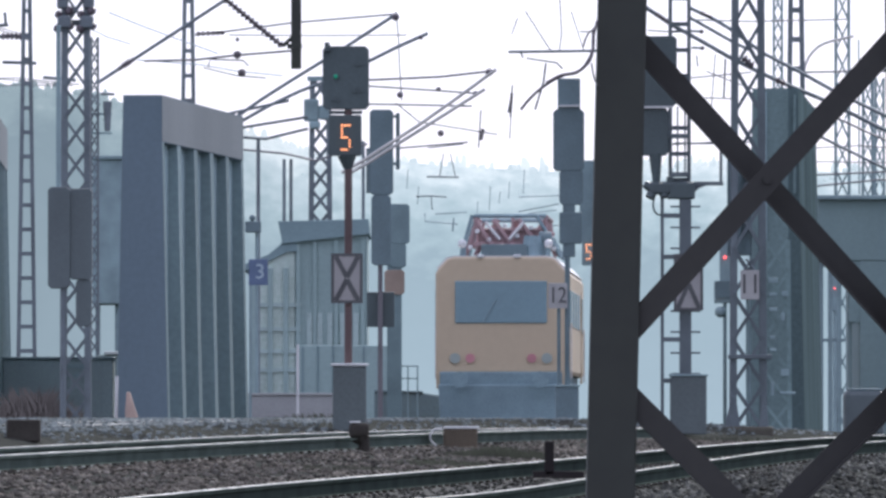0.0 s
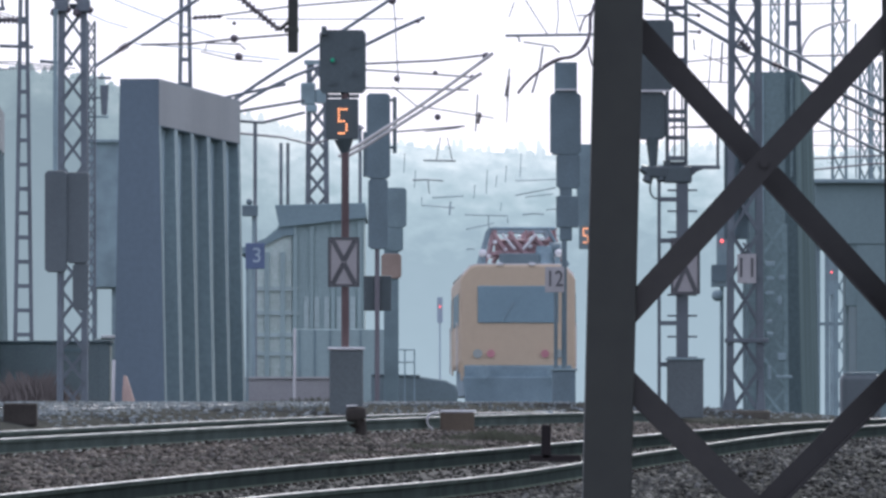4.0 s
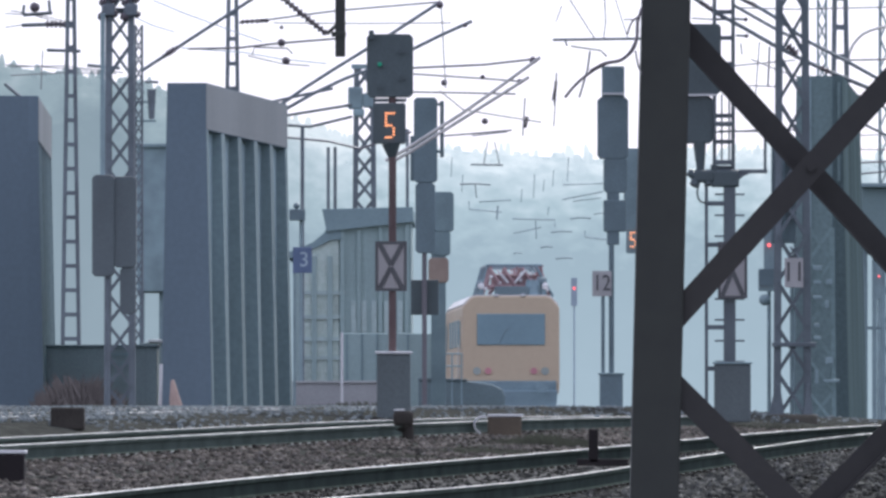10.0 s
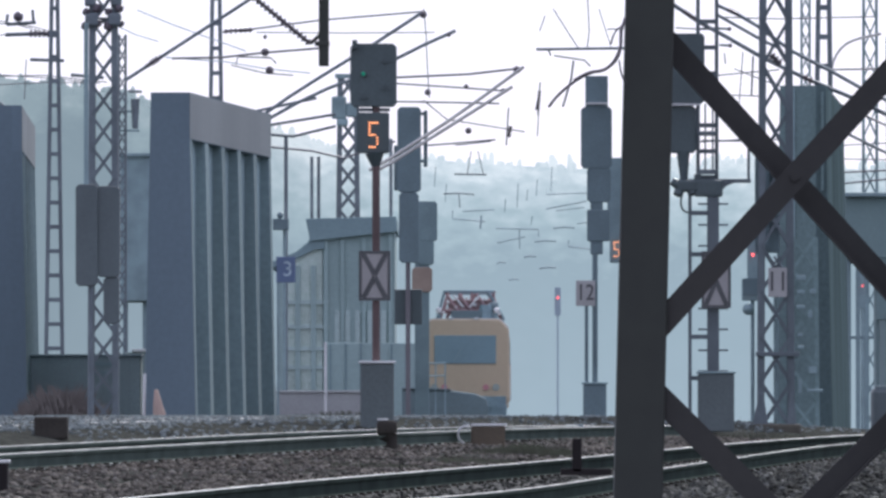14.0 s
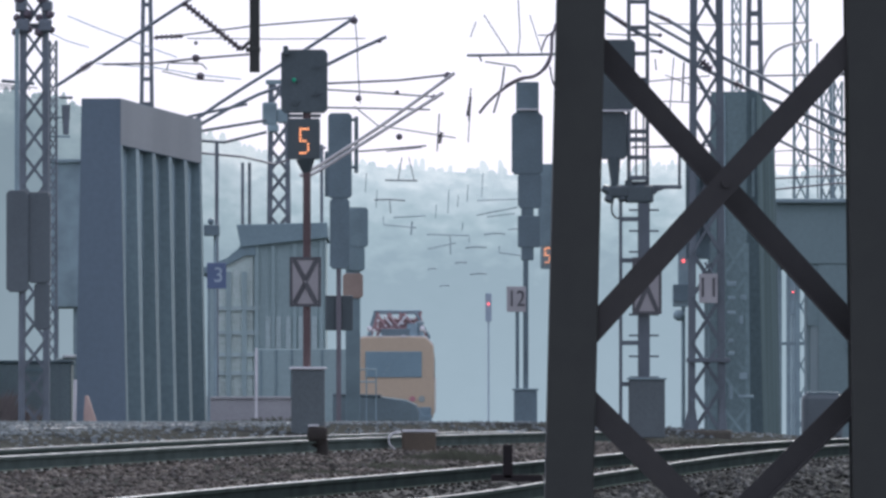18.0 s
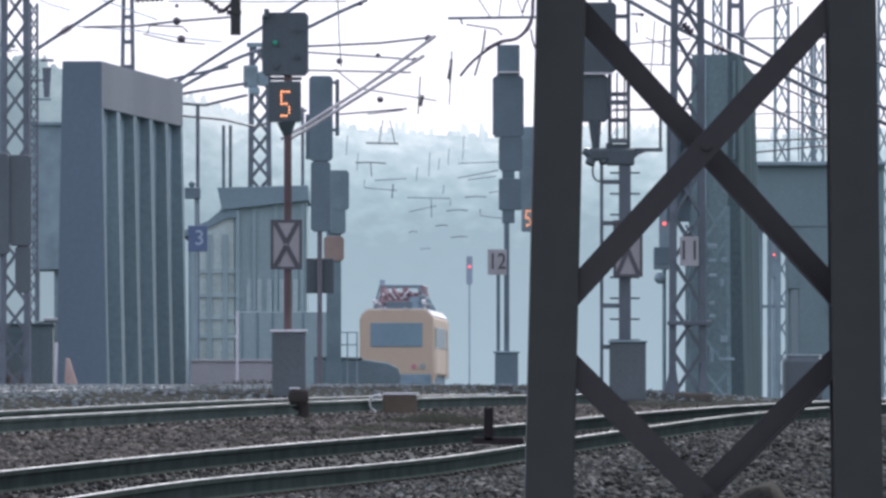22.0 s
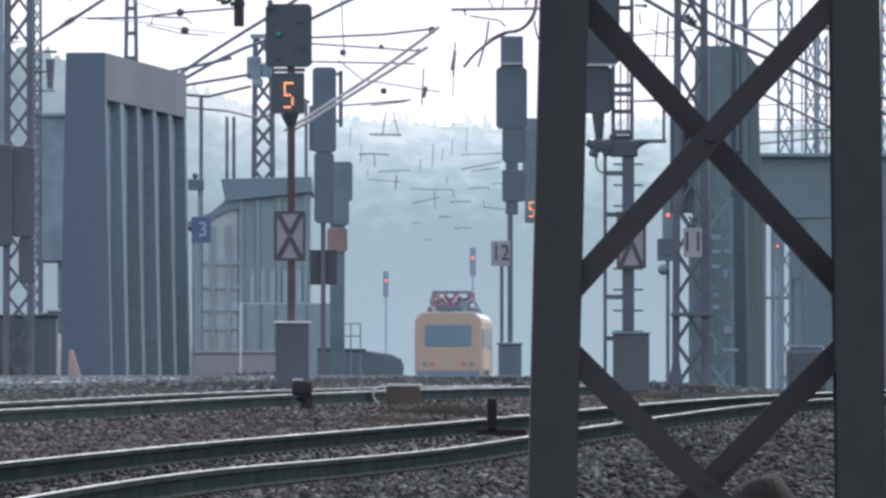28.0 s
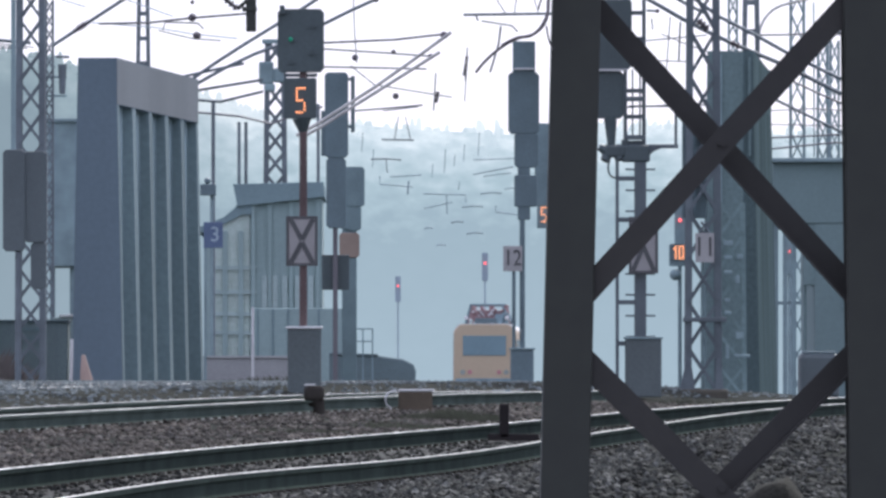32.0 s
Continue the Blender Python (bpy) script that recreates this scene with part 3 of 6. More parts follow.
part("inner_pole", rod(bmesh.new(), (0.01, 0.1, 0), (0.01, 0.1, 3.918 - 1.7), 0.048, 10), FAR_STEEL, number_mast, "pale grey pole")
part("crossbar", box(bmesh.new(), (0.02, -0.3, 2.941 - 1.7), (0.74, 0.06, 0.077), bevel=0.01), DARK_STEEL, number_mast)
for s in (-1, 1):
    part("gusset", plate(bmesh.new(), [(s * 0.345 if s > 0 else -0.421, 0), (s * 0.172 if s > 0 else -0.134, 0), (s * 0.22, 0.575), (s * 0.287, 0.575)], -0.34, -0.26, 0.01), DARK_STEEL, number_mast)
short_mast = lattice_mast(6.013, 183, 1.6, 5.136, 0.469, 0.408, 0.082, 0.632, CONCRETE_GREEN, "short lattice mast standing against a pier", 0.051)
# added pale boxes imitate sunlit bits of the lattice
for u, v, w, h in ((-0.071, 4.403, 0.173, 0.092), (-0.071, 4.148, 0.143, 0.061), (0.143, 4.158, 0.102, 0.092), (-0.071, 3.883, 0.143, 0.061), (0.102, 3.75, 0.071, 0.143), (-0.082, 3.373, 0.102, 0.071), (-0.071, 3.149, 0.122, 0.061), (0.143, 2.741, 0.143, 0.122), (-0.082, 2.446, 0.061, 0.245), (0.183, 2.375, 0.285, 0.051)):
    part("fitting", box(bmesh.new(), (u, -0.36, v - 1.6), (w, 0.05, h), bevel=0.01), FAR_STEEL, short_mast, "pale box for a sunlit bit of lattice")
ladder_mast(9.398, 270, 1.6, 15.012, 0.72, 0.36, 0.125, 0.782, 0.135, STEEL, "batten-plate mast rising behind a concrete pier")
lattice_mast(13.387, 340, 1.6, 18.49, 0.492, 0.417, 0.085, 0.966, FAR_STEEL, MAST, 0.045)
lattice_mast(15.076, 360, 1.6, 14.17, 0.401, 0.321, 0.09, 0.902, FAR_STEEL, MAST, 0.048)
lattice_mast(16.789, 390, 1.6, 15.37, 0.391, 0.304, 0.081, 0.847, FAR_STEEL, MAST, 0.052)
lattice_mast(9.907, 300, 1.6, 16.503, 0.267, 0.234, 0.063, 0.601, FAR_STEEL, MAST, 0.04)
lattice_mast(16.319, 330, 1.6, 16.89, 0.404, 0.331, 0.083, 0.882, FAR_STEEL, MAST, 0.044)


# ---- concrete piers ----
def pier(x, d, z0, top, w, length, turn, slots, label, mat=None):
    """A tall wall pier, its flank cut by upright recesses that reach down to the foot."""
    t = thing("concrete_pier", x, d, z0, label, "pier", "concrete piers", turn=turn)
    h = top - z0
    flare = 0.12
    ends, rib = 0.32, 0.5
    slot = (length - 2 * ends - (slots - 1) * rib) / max(slots, 1)
    if not slots:
        ends, slot = length, 0
    cut, head = 0.19, h * 0.137
    # the core, with a slight flare to the foot
    bm = bmesh.new()
    plate(bm, [(-w - flare, 0), (-cut, 0), (-cut, h), (-w, h)], 0, length)
    mat = mat or CONCRETE
    part("core", bm, mat, t)
    part("head_band", plate(bmesh.new(), [(-cut, h - head), (0, h - head), (0, h), (-cut, h)], 0, length), mat if mat is CONCRETE else CONCRETE_SHADED, t)
    if slots:   # sunlight painted as paler facings on the head and first rib
        part("head_facing", box(bmesh.new(), (0.004, length / 2, h - head / 2), (0.008, length - 0.04, head - 0.03)), CONCRETE_SUNLIT, t, "concrete with sunlight in its colour")
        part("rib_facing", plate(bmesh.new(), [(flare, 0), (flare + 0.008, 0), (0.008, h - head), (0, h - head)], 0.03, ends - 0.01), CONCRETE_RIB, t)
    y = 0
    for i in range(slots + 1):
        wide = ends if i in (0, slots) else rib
        part("rib", plate(bmesh.new(), [(-cut, 0), (flare, 0), (0, h - head), (-cut, h - head)], y, y + wide, 0.01 if i else 0.0), (CONCRETE_RIB if i else mat) if mat is CONCRETE else CONCRETE_SHADED, t)
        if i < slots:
            part("recess_panel", box(bmesh.new(), (-cut + 0.006, y + wide + slot / 2, (h - head) / 2), (0.012, slot - 0.004, h - head - 0.004)), CONCRETE_RECESS, t, "recess lightened against its shade")
        y += wide + slot
    return t


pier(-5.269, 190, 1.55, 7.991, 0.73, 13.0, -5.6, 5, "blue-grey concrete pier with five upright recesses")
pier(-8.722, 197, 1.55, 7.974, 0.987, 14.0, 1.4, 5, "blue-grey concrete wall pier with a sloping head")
right_pier = pier(6.656, 190, 1.55, 8.118, 0.86, 13.0, -3.6, 0, "greenish concrete pier half hidden by lattice masts", CONCRETE_GREEN)
part("conduit", rod(bmesh.new(), (-0.60, -0.03, 0.3), (-0.60, -0.03, 6.5), 0.016, 8), FAR_STEEL, right_pier, "pale cable conduit")
# added rod imitates the bright reflection along the pier corner
part("conduit", rod(bmesh.new(), (-0.07, -0.035, 4.6), (-0.07, -0.035, 6.45), 0.03, 8), CONCRETE_GREEN, right_pier)


# ---- signals ----
def hood(bm, x, z, w, y):
    rod(bm, (x, y, z), (x, y - 0.035, z), w * 0.8, 12)


def screen(parent, x0, x1, z0, z1, mat, d=0.0, depth=0.14, label="", corner=0.05, name="screen"):
    """A signal screen with cut corners and a raised rim, its lamp hoods facing the train."""
    bm = bmesh.new()
    c = corner
    plate(bm, [(x0 + c, z0), (x1 - c, z0), (x1, z0 + c), (x1, z1 - c), (x1 - c, z1), (x0 + c, z1), (x0, z1 - c), (x0, z0 + c)], d - depth / 2, d + depth / 2, 0.012)
    return part(name, bm, mat, parent, label)


def cabinet(parent, x0, x1, z0, z1, mat, depth=0.35, lid=None):
    b = part("base_cabinet", box(bmesh.new(), ((x0 + x1) / 2, 0, (z0 + z1) / 2), (x1 - x0, depth, z1 - z0), bevel=0.02), mat, parent)
    part("lid", box(bmesh.new(), ((x0 + x1) / 2, 0, z1 + 0.015), (x1 - x0 + 0.05, depth + 0.05, 0.035), bevel=0.01), lid or FAR_STEEL, b, "pale metal lid")
    return b


def led_five(parent, x, z, h, mat, y=-0.1):
    """The figure 5 in lamp dots."""
    rows = ["1111", "1000", "1000", "1000", "1110", "0001", "0001", "0001", "1110"]
    g = h / 9
    for j, row in enumerate(rows):
        for i, on in enumerate(row):
            if on == "1":
                part("lamp_dot", ball(bmesh.new(), (x + (i - 1.5) * g * 0.86, y, z + (4 - j) * g), g * 0.34, 1), mat, parent)


# the main signal with its speed indicator
D = 140.0
gx, gz = -1.31, on_ground(-1.31, 140)
sig = thing("light_signal", gx, D, gz, "dark light signal with glowing figure on a red-brown pole", "railway signal", "light signals")
sx = lambda v: v - gx
sz = lambda v: v - gz
screen(sig, sx(-1.661), sx(-1.021), sz(6.106), sz(6.98), SIGNAL_BLACK, 0, 0.18)
part("visor", box(bmesh.new(), (sx(-1.598), -0.05, sz(6.964)), (0.07, 0.3, 0.125), bevel=0.01), SIGNAL_BLACK, sig)
part("bracket", box(bmesh.new(), (sx(-1.341), 0.02, sz(6.067)), (0.452, 0.1, 0.047), bevel=0.005), STEEL, sig)
for u, v in ((596, 136), (633, 112), (633, 160), (596, 176)):
    bm = bmesh.new()
    hood(bm, 0, 0, 0.05, 0)
    o = part("lamp_hood", bm, SIGNAL_BLACK, sig)
    o.location = (sx((u - 784) * 0.007797), -0.1, sz(1.6 + (772 - v) * 0.007797))
part("green_lamp", ball(bmesh.new(), (sx(-1.481), -0.14, sz(6.559)), 0.03), GREEN_GLOW, sig, "lit green signal lamp")
screen(sig, sx(-1.575), sx(-1.123), sz(5.467), sz(6.028), SIGNAL_BLACK, 0, 0.2, corner=0.02, name="speed_indicator")
led_five(sig, sx(-1.341), sz(5.717), 0.374, ORANGE_GLOW, -0.115)
part("neck", rod(bmesh.new(), (sx(-1.31), 0, sz(5.28)), (sx(-1.325), 0, sz(5.467)), 0.055, 12, 0.133), SIGNAL_BLACK, sig)
part("pole", rod(bmesh.new(), (sx(-1.306), 0, sz(2.512)), (sx(-1.306), 0, sz(6.98)), 0.055, 14), RUST_RED, sig, "red-brown tubular pole")
cabinet(sig, sx(-1.52), sx(-1.06), 0, sz(2.567), CABINET_GREY, lid=WHITE_PAINT)
bx, bz, bw, bh = sx(-1.325), sz(3.775), 0.437, 0.686


def distant_board(parent, bx, bz, bw, bh, y):
    """A white board with a black rim and two black chevrons that meet at their points."""
    b = part("distant_board", box(bmesh.new(), (bx, y, bz), (bw, 0.02, bh), bevel=0.004), WHITE_BOARD, parent, "white board with black rim and two chevrons")
    rim = bw * 0.09
    for c, s in (((bx, bz + bh / 2 - rim / 2), (bw, rim)), ((bx, bz - bh / 2 + rim / 2), (bw, rim)), ((bx - bw / 2 + rim / 2, bz), (rim, bh - 2 * rim)), ((bx + bw / 2 - rim / 2, bz), (rim, bh - 2 * rim))):
        part("rim", box(bmesh.new(), (c[0], y - 0.014, c[1]), (s[0], 0.012, s[1])), FADED_BLACK, b)
    for s in (-1, 1):
        for e in (-1, 1):
            part("chevron", bar(bmesh.new(), (bx, y - 0.016 - 0.002 * e, bz + s * bh * 0.022), (bx + e * (bw / 2 - rim * 1.6), y - 0.016 - 0.002 * e, bz + s * (bh / 2 - rim)), bw * 0.15, 0.008), FADED_BLACK, b)
    return b


distant_board(sig, bx, bz, bw, bh, -0.07)

# the group of signals behind it
gx, gz, D = -1.034, 1.7, 172.0
sig = thing("light_signal", gx, D, gz, "grey light signal with stacked screens seen from behind", "railway signal", "light signals")
screen(sig, sx(-1.245), sx(-0.843), sz(5.69), sz(7.136), SIGNAL_GREY)
screen(sig, sx(-1.303), sx(-1.207), sz(5.719), sz(6.485), SIGNAL_GREY, 0.05, 0.1, corner=0.01, name="side_box")
part("side_rail", box(bmesh.new(), (sx(-0.766), 0.1, sz(6.6)), (0.067, 0.05, 0.958)), SIGNAL_GREY, sig)
screen(sig, sx(-1.216), sx(-0.881), sz(4.493), sz(5.69), SIGNAL_GREY, 0.01)
for v in (7.022, 6.217):
    part("bracket", box(bmesh.new(), (sx(-0.833), 0.08, sz(v)), (0.172, 0.04, 0.048)), SIGNAL_GREY, sig)
part("pole", rod(bmesh.new(), (sx(-1.063), 0, 0), (sx(-1.063), 0, sz(7.079)), 0.043, 10), FADED_RUST, sig, "faded rust-red pole")
screen(sig, sx(-1.293), sx(-0.824), sz(3.449), sz(4.043), SIGNAL_BLACK, 0.12, 0.1, corner=0.01, name="rear_panel")
gx, gz, D = -0.959, 1.6, 205.0
sig = thing("light_signal", gx, D, gz, "blue-grey signal with a pale orange plate", "railway signal", "light signals")
screen(sig, sx(-1.05), sx(-0.674), sz(5.482), sz(6.292), FAR_STEEL)
screen(sig, sx(-1.073), sx(-0.742), sz(5.002), sz(5.504), FAR_STEEL, 0.01)
screen(sig, sx(-1.187), sx(-0.776), sz(4.454), sz(4.956), ORANGE_LENS, -0.02, 0.06, name="number_plate")
part("pole", box(bmesh.new(), (sx(-0.982), 0.05, sz(4.02) / 2 + sz(6.304) / 2 - sz(4.02) / 2), (0.297, 0.15, sz(6.281)), bevel=0.01), FAR_STEEL, sig)

# the signal with the number plate beside the rail car's line
gx, gz, D = 2.043, 1.72, 166.0
sig = thing("light_signal", gx, D, gz, "tall grey light signal with a white number plate on its post", "railway signal", "light signals")
screen(sig, sx(1.877), sx(2.246), sz(6.925), sz(7.452), SIGNAL_GREY, corner=0.01, name="top_box")
# white stands in for sunlight along this ledge
part("ledge", box(bmesh.new(), (sx(2.062), -0.04, sz(6.999)), (0.333, 0.2, 0.028)), WHITE_PAINT, sig, "ledge with sunlight painted white")
screen(sig, sx(1.803), sx(2.311), sz(5.936), sz(6.943), SIGNAL_GREY)
screen(sig, sx(1.904), sx(2.293), sz(5.381), sz(5.963), SIGNAL_GREY, 0.01)
screen(sig, sx(1.904), sx(2.274), sz(4.743), sz(5.261), SIGNAL_GREY, 0.0, corner=0.02, name="indicator_box")
screen(sig, sx(1.96), sx(2.163), sz(4.531), sz(5.409), SIGNAL_GREY, 0.02, corner=0.01)
part("pole", rod(bmesh.new(), (sx(2.034), 0, 0), (sx(2.034), 0, sz(6.888)), 0.046, 10), SIGNAL_GREY, sig)
part("thin_post", rod(bmesh.new(), (sx(1.895), -0.05, 0), (sx(1.895), -0.05, sz(3.699)), 0.03, 8), SIGNAL_GREY, sig)
cabinet(sig, sx(1.84), sx(2.219), 0, sz(2.404), SIGNAL_GREY)
p = part("number_plate", box(bmesh.new(), (sx(1.877), -0.12, sz(3.893)), (0.314, 0.02, 0.416), bevel=0.004), PLATE_WHITE, sig, "white plate with black figures")
lettering("12", 0.26, FADED_BLACK, p, sx(1.877), -0.136, sz(3.893), wide=0.8)
gx, gz, D = 2.874, 1.6, 200.0
sig = thing("light_signal", gx, D, gz, "teal-grey light signal with a glowing orange figure", "railway signal", "light signals")
screen(sig, sx(2.695), sx(3.208), sz(5.409), sz(7.035), FAR_STEEL)
screen(sig, sx(2.74), sx(3.163), sz(4.964), sz(5.465), FAR_STEEL, 0.01, corner=0.02, name="speed_indicator")
led_five(sig, sx(2.874), sz(5.231), 0.312, ORANGE_GLOW, -0.085)
part("pole", rod(bmesh.new(), (sx(3.03), 0, 0), (sx(3.03), 0, sz(5.409)), 0.056, 10), FAR_STEEL, sig)

# the signal with ladder and cabinet behind the near mast
gx, gz, D = 3.951, on_ground(3.951, 165), 165.0
sig = thing("light_signal", gx, D, gz, "dark light signal with access ladder and base cabinet", "railway signal", "light signals")
screen(sig, sx(3.161), sx(3.804), sz(6.966), sz(8.106), SIGNAL_BLACK)
# sunlit ledge, its brightness put in as white
part("ledge", box(bmesh.new(), (sx(3.483), -0.04, sz(6.948)), (0.515, 0.2, 0.028)), WHITE_PAINT, sig, "ledge with sunlight painted white")
screen(sig, sx(3.161), sx(3.666), sz(6.158), sz(6.93), SIGNAL_BLACK, 0.01)
bm = bmesh.new()
rod(bm, (sx(3.473), 0, sz(5.661)), (sx(3.455), 0, sz(6.194)), 0.055, 10, 0.11)
part("neck", bm, SIGNAL_BLACK, sig)
cl = part("lamp_cluster", box(bmesh.new(), (sx(3.53), -0.03, sz(5.625)), (0.34, 0.2, 0.2), bevel=0.04), SIGNAL_BLACK, sig, "cluster of dark lamp hoods")
part("lamp_hood", rod(bmesh.new(), (sx(3.27), -0.05, sz(5.70)), (sx(3.42), -0.03, sz(5.62)), 0.06, 10, 0.1), SIGNAL_BLACK, cl)
part("lamp_hood", rod(bmesh.new(), (sx(3.36), -0.07, sz(5.47)), (sx(3.42), -0.03, sz(5.60)), 0.075, 10, 0.085), SIGNAL_BLACK, cl)
part("lamp_hood", rod(bmesh.new(), (sx(3.60), -0.07, sz(5.48)), (sx(3.58), -0.03, sz(5.60)), 0.07, 10, 0.085), SIGNAL_BLACK, cl)
part("terminal_box", box(bmesh.new(), (sx(3.69), -0.04, sz(5.76)), (0.11, 0.12, 0.12), bevel=0.02), SIGNAL_BLACK, cl)
strand("hanging_cable", [(sx(3.44), -0.05, sz(5.50)), (sx(3.42), -0.05, sz(5.33)), (sx(3.47), -0.05, sz(5.22)), (sx(3.57), -0.05, sz(5.19))], 0.016, SIGNAL_BLACK, cl)
part("gusset", plate(bmesh.new(), [(sx(4.02), sz(5.40)), (sx(4.05), sz(5.47)), (sx(4.09), sz(5.56)), (sx(4.17), sz(5.63)), (sx(4.30), sz(5.68)), (sx(4.02), sz(5.68))], -0.03, 0.03), DARK_STEEL, sig)
part("guard_rail", rod(bmesh.new(), (sx(3.75), 0, sz(6.36)), (sx(4.53), 0, sz(6.36)), 0.016, 6), DARK_STEEL, sig)
part("bracket_arm", box(bmesh.new(), (sx(3.96), 0, sz(5.707)), (1.195, 0.08, 0.064), bevel=0.005), DARK_STEEL, sig)
part("arm_post", box(bmesh.new(), (sx(4.521), 0, sz(6.103)), (0.046, 0.05, 0.809)), DARK_STEEL, sig)
part("support_head", box(bmesh.new(), (sx(3.869), 0, sz(5.588)), (0.459, 0.22, 0.276), bevel=0.03), SIGNAL_BLACK, sig)
part("pole", box(bmesh.new(), (sx(3.942), 0, sz(5.661) / 2), (0.193, 0.16, sz(5.661)), bevel=0.015), DARK_STEEL, sig)
part("ladder_rail", box(bmesh.new(), (sx(3.565), -0.03, sz(3.732)), (0.055, 0.05, 3.676), bevel=0.004), DARK_STEEL, sig)
for i in range(6):
    part("ladder_rung", box(bmesh.new(), (sx(3.721), -0.03, sz(5.184) - i * 0.671), (0.312, 0.04, 0.074), bevel=0.003), DARK_STEEL, sig)
for i in range(9):
    for u in (4.107, 3.777):
        part("step_iron", box(bmesh.new(), (sx(u), -0.03, sz(5.331) - i * 0.34), (0.156, 0.02, 0.031)), DARK_STEEL, sig)
for u in (3.703, 4.006):
    part("mast_leg", box(bmesh.new(), (sx(u), 0.22, (sz(5.524) + sz(9.796)) / 2), (0.06, 0.1, 4.273)), DARK_STEEL, sig)
for i in range(10):
    part("batten", box(bmesh.new(), (sx(3.85), 0.22, sz(5.772) + i * 0.423), (0.257, 0.08, 0.069)), DARK_STEEL, sig)
part("mast_foot", box(bmesh.new(), (sx(3.859), 0.16, sz(5.551)), (0.423, 0.3, 0.147), bevel=0.01), DARK_STEEL, sig)
cz0, cz1 = sz(5.835), sz(6.956)
for u in (3.704, 3.814, 3.934):
    part("cage_rod", rod(bmesh.new(), (sx(u), -0.1, cz0), (sx(u), -0.1, cz1), 0.016, 6), DARK_STEEL, sig)
for v in (6.478, 5.854):
    part("cage_ring", box(bmesh.new(), (sx(3.851), -0.02, sz(v)), (0.30, 0.2, 0.075), bevel=0.01), DARK_STEEL, sig)
cabinet(sig, sx(3.694), sx(4.282), 0, sz(2.574), CABINET_GREY)
distant_board(sig, sx(3.988), sz(4.099), 0.478, 0.919, -0.19)

# boxes on the lattice mast
gx, gz, D = -5.799, 1.7, 158.0
sig = thing("signal_boxes", gx, D, gz, "two dark signal boxes fixed to a lattice mast", "railway signal", "light signals")
screen(sig, sx(-6.151), sx(-5.807), sz(3.897), sz(5.48), BOX_GREY, 0, 0.2)
screen(sig, sx(-5.825), sx(-5.464), sz(4.037), sz(5.454), BOX_GREY, 0.05, 0.2)
screen(sig, sx(-5.719), sx(-5.473), sz(3.307), sz(4.046), BOX_GREY, 0.05, 0.14)
part("conduit", box(bmesh.new(), (sx(-5.992), 0.05, sz(6.721)), (0.07, 0.08, 2.552), bevel=0.005), FAR_STEEL, sig)
part("foot_post", rod(bmesh.new(), (sx(-5.913), 0.0, 0), (sx(-5.913), 0.0, sz(3.993)), 0.044, 8), STEEL, sig)
collar = part("collar", box(bmesh.new(), (0, 0.1, 8.122 - 1.7), (0.356, 0.2, 0.089), bevel=0.01), STEEL, box_mast)
cz = 8.122 - 1.7
for u in (-0.177, 0.177):
    part("clamp", box(bmesh.new(), (u, -0.15, cz), (0.213, 0.24, 0.195), bevel=0.03), STEEL, collar)
    part("clamp", box(bmesh.new(), (u * 1.15, -0.15, cz + 0.3), (0.177, 0.2, 0.177), bevel=0.03), STEEL, collar)
    for k, (dx, dz) in enumerate(((-0.09, 0.12), (0.08, 0.18), (-0.05, 0.42), (0.1, -0.06), (-0.1, -0.1))):
        part("insulator", ball(bmesh.new(), (u + dx, -0.2, cz + dz), 0.07 + 0.012 * (k % 3), 1), CERAMIC, collar)
lx, lz = 0.307, 8.764 - 1.6
lamp_head = part("lamp_head", rod(bmesh.new(), (lx, 0, lz + 0.05), (lx, 0, lz + 0.75), 0.07, 10, 0.11), STEEL, lamp_mast, "grey lamp head on brackets")
part("bracket", box(bmesh.new(), (lx - 0.15, 0, lz), (0.5, 0.06, 0.05)), FAR_STEEL, lamp_head)
part("bracket", box(bmesh.new(), (lx - 0.15, 0, lz + 0.45), (0.5, 0.06, 0.05)), FAR_STEEL, lamp_head)


def small_signal(u, d, v, h, lit, label, paint):
    """A slim distant signal: a narrow screen with one red lamp on a post."""
    t = thing("light_signal", u, d, 1.58 if d < 400 else 1.1, label, "railway signal", "light signals")
    z = v - t.location.z
    screen(t, -h * 0.13, h * 0.13, z - h * 0.75, z + h * 0.45, paint, corner=0.03)
    part("post", rod(bmesh.new(), (0, 0.05, 0), (0, 0.05, z), 0.045, 8), paint, t)
    part("red_lamp", ball(bmesh.new(), (0, -0.1, z), lit * 0.5), RED_GLOW, t, "lit red signal lamp")
    return t


small_signal(4.803, 560, 9.085, 1.3, 0.13, "distant slim signal showing red", PALE_STEEL)
small_signal(0.0, 620, 8.506, 1.3, 0.12, "distant slim signal showing red", PALE_STEEL)
small_signal(11.578, 300, 5.961, 0.9, 0.055, "slim signal showing red beside the building", FAR_STEEL)
s = small_signal(6.53, 235, 5.736, 0.95, 0.075, "grey signal showing red behind a lattice mast", FAR_STEEL)
part("indicator", box(bmesh.new(), (-0.05, 0, 4.924 - 1.58), (0.4, 0.12, 0.5), bevel=0.02), FAR_STEEL, s)
part("horn", ball(bmesh.new(), (-0.1, 0, 4.479 - 1.58), 0.14), FAR_STEEL, s)
flap = new("switch_on_flap")   # added flap, lamp figures on one face; its turn imitates them switching on
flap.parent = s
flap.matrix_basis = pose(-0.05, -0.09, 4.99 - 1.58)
tagged(flap, "added flap whose turn stands for orange figures lighting up")
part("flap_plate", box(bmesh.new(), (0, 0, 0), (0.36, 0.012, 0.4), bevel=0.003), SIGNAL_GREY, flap)
